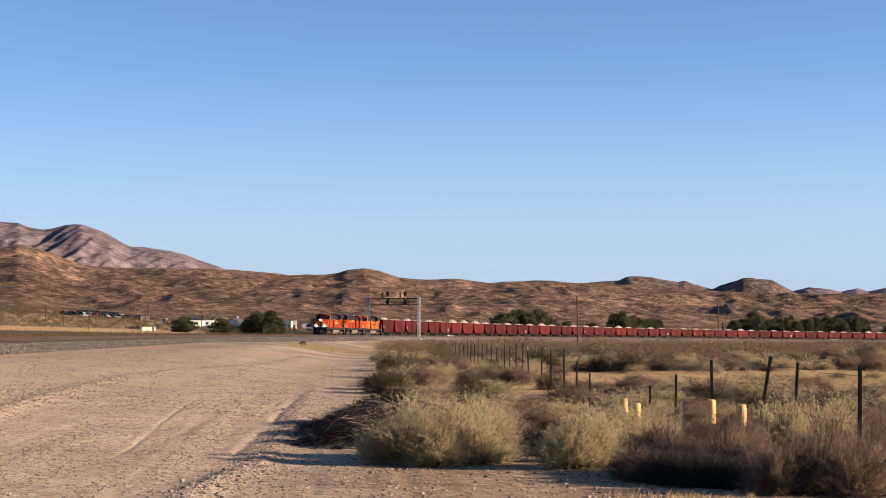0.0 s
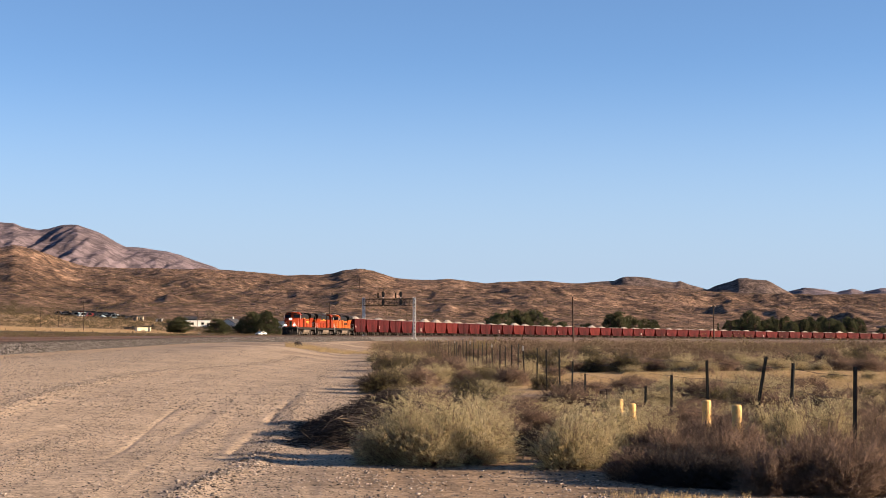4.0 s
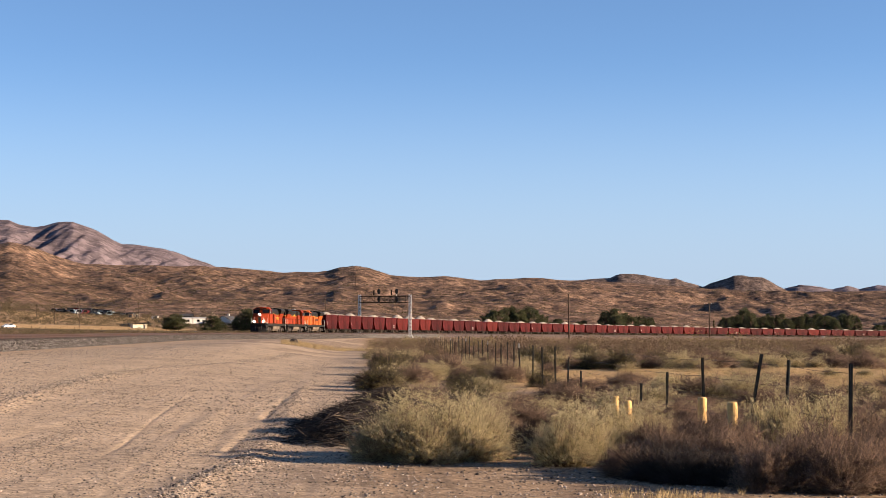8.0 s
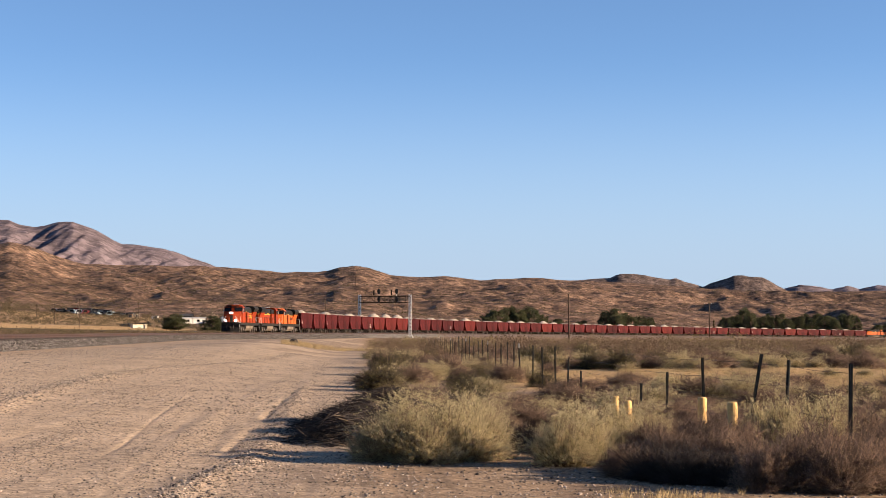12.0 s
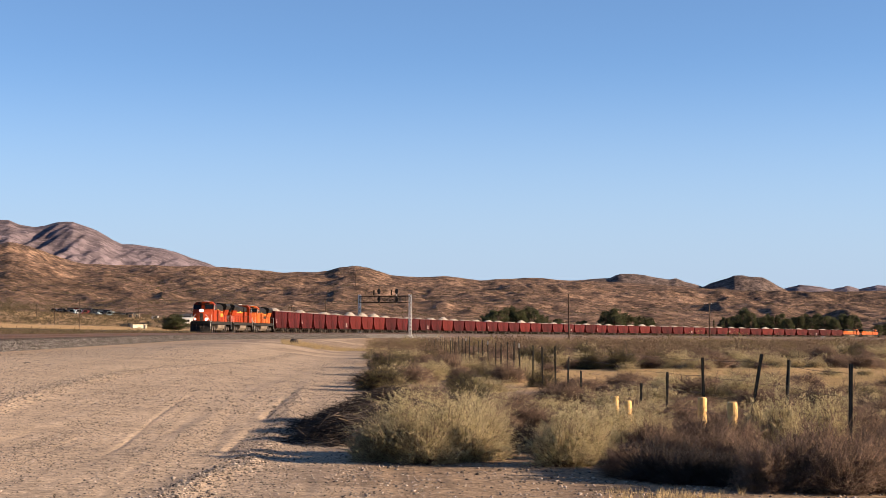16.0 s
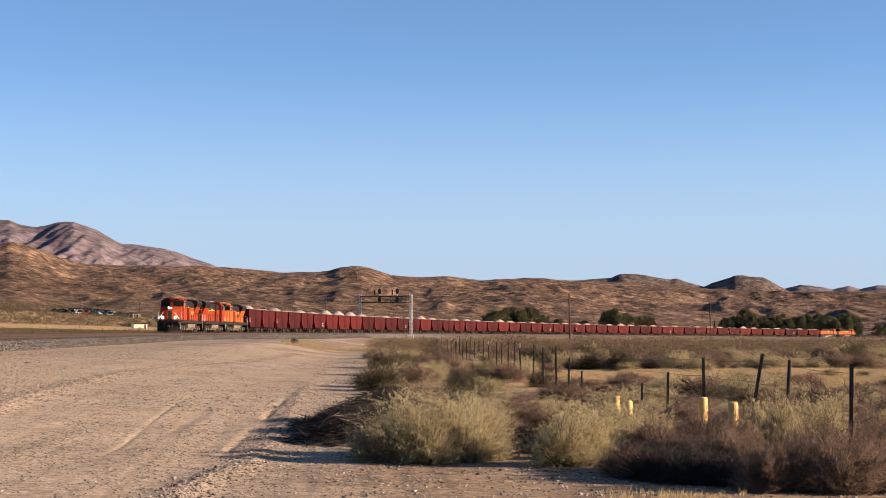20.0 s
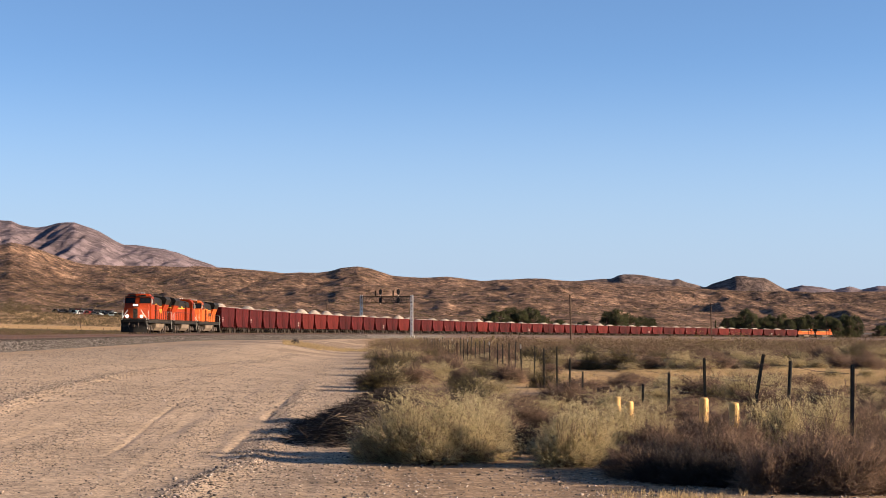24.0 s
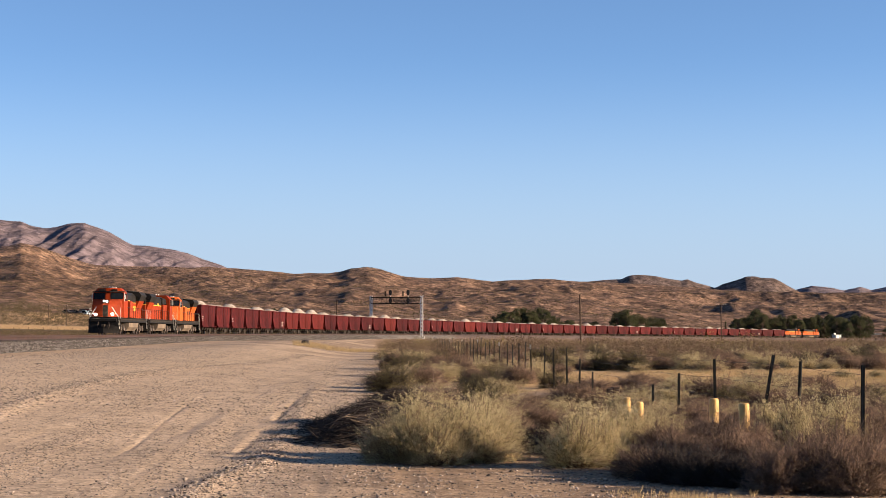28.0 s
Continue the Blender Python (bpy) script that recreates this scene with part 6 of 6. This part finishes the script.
# ---- trees ----
def tree_meshes(name, seed, clumps, leaves, leaf, mat="tree", narrow=1.0):
    """A tree one metre high: tapered trunk with limbs, and a crown of leaf clumps with gaps."""
    r = np.random.RandomState(seed)
    wood = Mesh()
    wood.tube([(0, 0, 0), (0.01, 0.0, 0.18), (-0.01, 0.01, 0.45), (0.0, 0.0, 0.75)], [0.035, 0.026, 0.018, 0.006], 7)
    cs, rs = [], []
    for k in range(clumps):
        a = r.uniform(0, 2 * math.pi)
        z = r.uniform(0.07, 0.9)
        reach = narrow * 0.40 * math.sin(math.pi * min(1.0, (z + 0.12) / 1.08)) ** 0.7 * r.uniform(0.35, 1.0)
        c = (reach * math.cos(a), reach * math.sin(a), z)
        cs.append(c)
        rs.append(r.uniform(0.06, 0.135) * (0.6 + 0.4 * narrow))
        wood.tube([(0, 0, max(0.08, z * 0.55)), (c[0] * 0.5, c[1] * 0.5, z * 0.8), c], [0.012, 0.008, 0.003], 4)
    k = r.randint(0, clumps, leaves)
    p = r.normal(size=(leaves, 3))
    p /= np.linalg.norm(p, axis=1)[:, None]
    p *= (r.uniform(0.2, 1.0, leaves) ** 0.5)[:, None]
    c = np.array(cs)[k] + p * np.array(rs)[k][:, None] * np.array([1, 1, 0.8])
    v, f = quads(c, leaf, leaf * 0.55, r)
    return wood.mesh(name + "_trunk", MAT["bark"]), array_mesh(name + "_crown", v, f, MAT[mat])


TREES = [tree_meshes("broad_tree", 200 + k, 60, 15000, 0.026) for k in range(3)]
LOW_TREES = [tree_meshes("low_tree", 210 + k, 56, 14000, 0.034) for k in range(2)]
SLIM = [tree_meshes("slim_tree", 220, 22, 1800, 0.045, "tree", 0.30)]
BARE = [tree_meshes("bare_tree", 230, 40, 900, 0.05, "bare")]


def tree(bank, x, y, h, w, rng, label, sink=0.0):
    me = bank[rng.randint(len(bank))]
    t = thing("tree", pose(x, y, height(x, y) - sink, 0, 0, rng.uniform(0, 360)), label, "tree", "trees")
    t.scale = (w / 0.8, w / 0.8, h)
    part("trunk", me[0], "", t)
    part("crown", me[1], "", t)


rng = np.random.RandomState(77)
GREEN = "dark green dusty tree near the houses"
GROVE = "dark green tree in a grove beyond the railway"
for x, y, h, w in ((-112.15, 735, 7.4, 10.5), (-116.33, 742, 5.0, 6.0), (-94.10, 715, 7.0, 10.5), (-91.05, 720, 4.8, 6.0)):
    tree(LOW_TREES, x, y, h, w, rng, "low spreading green tree beside the field", 0.4)
for x, y, h, w in ((-82.27, 735, 11.0, 9.0), (-74.88, 730, 12.0, 9.0), (-79.79, 745, 10.0, 8.0), (-85.70, 738, 7.5, 6.5), (-87.37, 732, 5.0, 6.0), (-72.08, 735, 8.0, 6.5)):
    tree(TREES, x, y, h, w, rng, GREEN, 0.6)
tree(BARE, -112.97, 850, 8.0, 10.0, rng, "leafless tan tree behind the houses")
tree(BARE, -117.63, 860, 7.0, 8.0, rng, "leafless tan tree behind the houses")
for x, y, h, w in ((20.13, 800, 9.8, 9.9), (24.46, 790, 11.6, 9.9), (29.94, 800, 12.8, 11.0), (34.88, 795, 11.6, 9.9), (39.74, 800, 12.8, 9.9), (47.69, 840, 9.8, 8.8), (53.82, 830, 8.5, 8.8),
                   (69.83, 880, 7.9, 8.8), (81.75, 880, 12.2, 11.0), (85.32, 870, 13.4, 11.0), (91.97, 880, 11.6, 11.0), (101.61, 900, 10.4, 9.9), (106.85, 905, 9.8, 8.8), (-60.90, 800, 7.3, 11.0), (-55.92, 810, 7.3, 8.8)):
    tree(TREES, x, y, h * 1.15, w * 1.1, rng, GROVE, 0.4)
for k in range(22):
    a = (1284 - 784 + k * 10.8) / 3100
    y = 1085 + rng.uniform(-15, 15) + (25 if k % 2 else 0)
    h = 19.5 if k == 3 else 18.0 if k == 4 else rng.uniform(13.5, 17.0)
    tree(TREES, a * y, y, h, rng.uniform(9, 12), rng, GROVE, 1.0)
for x, y, h, w in ((163.58, 1100, 6.0, 9.0), (279.95, 1130, 9.0, 10.0), (289.78, 1140, 10.0, 11.0), (297.14, 1140, 10.0, 11.0), (303.75, 1140, 9.0, 11.0)):
    tree(TREES, x, y, h, w, rng, GROVE, 1.0)
tree(SLIM, 166.70, 1080, 12.0, 3.6, rng, "tall slim dark cypress beyond the railway", 0.6)


# ---- settlement ----
def house(x, y, w, d, h, roof_h, wall, roof, turn, label, gable=True, windows=3, name="house"):
    z = height(x, y) - 0.3
    t = thing(name, pose(x, y, z, 0, 0, turn), label, "house" if name == "house" else name, "settlement buildings")
    body = part("wall", Mesh().soft_box(0, 0, h / 2, w, d, h, 0.04), wall, t)
    if gable:
        part("roof", Mesh().side([(-d / 2 - 0.4, h), (0, h + roof_h), (d / 2 + 0.4, h), (d / 2 + 0.4, h + 0.15), (0, h + roof_h + 0.18), (-d / 2 - 0.4, h + 0.15)], -w / 2 - 0.4, w / 2 + 0.4), roof, t)
        part("gable", Mesh().side([(-d / 2, h - 0.01), (d / 2, h - 0.01), (0, h + roof_h - 0.02)], -w / 2, w / 2), wall, t)
    else:
        part("roof", Mesh().soft_box(0, 0, h + roof_h / 2, w + 0.8, d + 0.8, roof_h, 0.05), roof, t)
    for k in range(windows):
        xx = -w / 2 + (k + 0.7) * w / (windows + 0.4)
        win = part("window", Mesh().soft_box(xx, -d / 2 - 0.02, h * 0.58, 1.1, 0.06, 0.9, 0.02), "glass", t)
        part("window_frame", Mesh().box(xx, -d / 2 - 0.04, h * 0.58 + 0.5, 1.3, 0.08, 0.1).box(xx, -d / 2 - 0.04, h * 0.58 - 0.5, 1.3, 0.08, 0.1).box(xx - 0.6, -d / 2 - 0.04, h * 0.58, 0.1, 0.08, 1.0).box(xx + 0.6, -d / 2 - 0.04, h * 0.58, 0.1, 0.08, 1.0), "dark_roof", win)
    part("door", Mesh().soft_box(w / 2 - 1.0, -d / 2 - 0.03, 1.05, 0.95, 0.06, 2.05, 0.02), "dark_roof", t)
    return t


house(-120.29, 838, 12.0, 7.0, 2.9, 0.35, "white_wall", "metal_roof", 24, "low white house with a pale flat metal roof", False, 2)
house(-124.50, 852, 6.0, 6.0, 3.1, 1.2, "dark_roof", "dark_roof", 4, "low dark house behind the white one", True, 1)
gabled = house(-102.99, 838, 8.0, 8.0, 2.6, 2.0, "white_wall", "dark_roof", 66, "pale house with a dark gabled roof", True, 2)
part("chimney", Mesh().soft_box(2.0, 0.5, 5.0, 0.8, 0.8, 1.4, 0.05), "white_wall", gabled)
house(-98.73, 834, 4.0, 5.0, 2.7, 0.3, "white_wall", "metal_roof", 4, "small white outbuilding beside the gabled house", False, 1)
house(-129.29, 745, 6.2, 2.6, 1.9, 0.12, "cream_wall", "cream_wall", 34, "cream travel trailer parked by the field", False, 0, "trailer")
house(-142.52, 868, 3.2, 2.4, 1.9, 0.12, "white_wall", "white_wall", 2, "small white trailer among brush", False, 1, "trailer")
house(-79.52, 850, 4.2, 2.8, 4.0, 0.12, "white_wall", "metal_roof", -8, "tall white shipping container stood at the settlement", False, 0, "container")
house(-76.95, 855, 2.6, 2.6, 4.2, 0.12, "cream_wall", "metal_roof", 5, "cream storage box beside the container", False, 0, "container")
house(-70.19, 860, 7.0, 5.0, 3.0, 0.9, "blue_wall", "dark_roof", 10, "dark blue shed at the edge of the settlement", True, 1)
house(-154.56, 868, 2.2, 2.4, 2.4, 0.3, "tan_wall", "dark_roof", 2, "tan shed near the salvage yard", False, 1, "shed")
house(-152.18, 872, 2.0, 2.4, 2.6, 0.3, "cream_wall", "dark_roof", 2, "narrow cream shed near the salvage yard", False, 0, "shed")
hut = house(225.03, 1035, 4.4, 3.2, 3.3, 0.2, "white_wall", "white_wall", 38, "white trackside equipment hut with a dark doorway", False, 0, "equipment hut")
part("mast_arm", Mesh().soft_box(-3.0, -1.0, 4.0, 1.6, 0.5, 0.9, 0.05).box(-2.6, -1.0, 2.0, 0.2, 0.2, 4.0), "white_wall", hut)
for k, (x, y) in enumerate(((-135.74, 800), (-141.15, 780), (-133.06, 835), (-131.93, 845))):
    house(x, y, 5.0, 2.0, 1.3, 0.1, "dark_roof", "dark_roof", 3 * k, "low dark heap of stored material", False, 0, "stacked material")


def vehicle(x, y, turn, paint, long, tall, label, name="parked_car", z=None):
    """A simple car or van body with cabin glass and four wheels, nose towards -y."""
    t = thing(name, pose(x, y, height(x, y) if z is None else z, 0, 0, turn), label, "car", "salvage yard vehicles" if z is None else "")
    a = long / 2
    part("body", Mesh().side([(-a, 0.35), (-a, 0.75), (-a + 0.25, 0.85), (-a + 1.2, 0.95), (-a + 1.9, tall), (a - 1.2, tall), (a - 0.35, 1.0), (a, 0.9), (a, 0.35)], -0.87, 0.87), paint, t)
    part("cabin_glass", Mesh().side([(-a + 1.42, 1.0), (-a + 1.98, tall - 0.08), (a - 1.25, tall - 0.08), (a - 0.65, 1.02)], -0.885, 0.885), "glass", t)
    part("bumper", Mesh().soft_box(0, -a - 0.02, 0.45, 1.7, 0.16, 0.2, 0.05), "under", t)
    for sx in (-1, 1):
        for yy in (-a + 0.85, a - 0.85):
            part("wheel", Mesh().tube([(sx * 0.70, yy, 0.32), (sx * 0.90, yy, 0.32)], 0.32, 12), "tyre", t)
    return t


rng = np.random.RandomState(12)
PAINTS = ["junk_dark", "junk_dark", "junk_dark", "junk_teal", "junk_white", "junk_red", "junk_dark", "junk_teal", "junk_dark", "junk_teal", "junk_dark", "junk_dark", "junk_dark", "junk_dark"]
TELL = {"junk_dark": "dark wrecked car in the salvage yard row", "junk_teal": "teal wrecked car in the salvage yard", "junk_white": "white wrecked car in the salvage yard", "junk_red": "red wrecked car in the salvage yard"}
for k in range(26):
    a = (98 + k * 5.4 - 784) / 3100
    y = 884 + rng.uniform(-2, 2) + 6 * (k % 2)
    p = PAINTS[k // 2 % 14] if k < 24 else "junk_dark"
    vehicle(a * y, y, rng.uniform(-30, 120), p, rng.uniform(4.4, 5.6), rng.uniform(1.5, 2.3), TELL[p])
for k in range(7):
    a = (125 + k * 11.0 - 784) / 3100
    y = 896.0 + 3 * (k % 2)
    p = PAINTS[(k * 3 + 2) % 14]
    z = height(a * y, y)
    t = house(a * y, y, rng.uniform(2.4, 4.0), 2.4, rng.uniform(2.4, 3.4), 0.15, p, "junk_dark", rng.uniform(-20, 20), "box truck body stored in the salvage yard", False, 0, "truck body")


# ---- highway beyond the railway, with a passing car ----
ROAD_P, ROAD_D = Vector((-117.7, 600.0)), Vector((-17.5, -25.2)).normalized()


def road_point(q, side=0.0):
    p = ROAD_P + ROAD_D * q + Vector((ROAD_D.y, -ROAD_D.x)) * side
    return p.x, p.y


def road_z(q):
    x, y = road_point(q)
    return float(np.mean([height(x + 3 * k, y) for k in (-1, 0, 1)])) + 0.35


def road_strip(name, half, lift, mat, label, q0, q1, offset=0.0):
    m = Mesh()
    rows = []
    q = q0
    while q <= q1:
        z = road_z(q) + lift
        a, b = road_point(q, offset + half), road_point(q, offset - half)
        a2, b2 = road_point(q, offset + half + (1.5 if half > 1 else 0.02)), road_point(q, offset - half - (1.5 if half > 1 else 0.02))
        low = 0.8 if half > 1 else 0.005
        rows.append([(*a2, z - low), (*a, z), (*b, z), (*b2, z - low)])
        q += 15
    m.rings(rows, caps=False, closed=False)
    return part(name, m, mat, None, label)


road = tagged(road_strip("road", 5.0, 0.0, "asphalt", "two-lane asphalt highway across the desert", -700, 330), category="road", kind="structure")
for off in (-3.7, 3.7):
    road_strip("edge_line", 0.07, 0.008, "paint_line", "white edge line", -700, 330, off).parent = road
rail = thing("roadside_fence", pose(0, 0, 0), "row of short dark posts along the highway", "fence")
short = Mesh().soft_box(0, 0, 0.55, 0.16, 0.16, 1.3, 0.02).mesh("post", MAT["wood"])
for k in range(70):
    x, y = road_point(-160 + 6.2 * k, -9.0)
    part("post", short, "", rail, at=pose(x, y, height(x, y), 0, 0, 10 * k))
CAR = vehicle(0, 0, 0, "junk_white", 4.7, 1.45, "white sedan driving along the highway", "sedan", 0.0)


# ---- what moves ----
def motions():
    clock = [float(k) for k in range(29)]
    half_turn = Matrix.Rotation(math.pi, 4, "Z")
    for ob, behind, half in VEHICLES:
        turned = half_turn if ob.name in TURNED else Matrix.Identity(4)
        walk(ob, [(t, track_pose(S_FRONT - SPEED * t + behind, half) @ turned) for t in clock])
    # the sedan on the highway
    rows = []
    for t in clock:
        q = 30.7 * (t - 6.75)
        x, y = road_point(q, 2.0)
        rows.append((t, pose(x, y, road_z(q) + 0.02, 0, 0, math.degrees(math.atan2(-ROAD_D.x, ROAD_D.y)) + 180)))
    walk(CAR, rows)
    # wheels of the leading locomotives and the first cars
    for ob, behind, half in VEHICLES[:6]:
        loco = half > 6
        step, rate = (0.1, SPEED / 0.533) if loco else (2 / 30, SPEED / 0.457)
        sign = -1.0 if ob.name in TURNED else 1.0
        for c in ob.children_recursive:
            if c.name.startswith("wheelset"):
                y = c.matrix_basis.translation.y
                n = round(28.0 / step)
                walk(c, [(k * step, pose(0, y, 0, sign * math.degrees(rate * k * step), 0, 0)) for k in range(n + 1)])


motions()
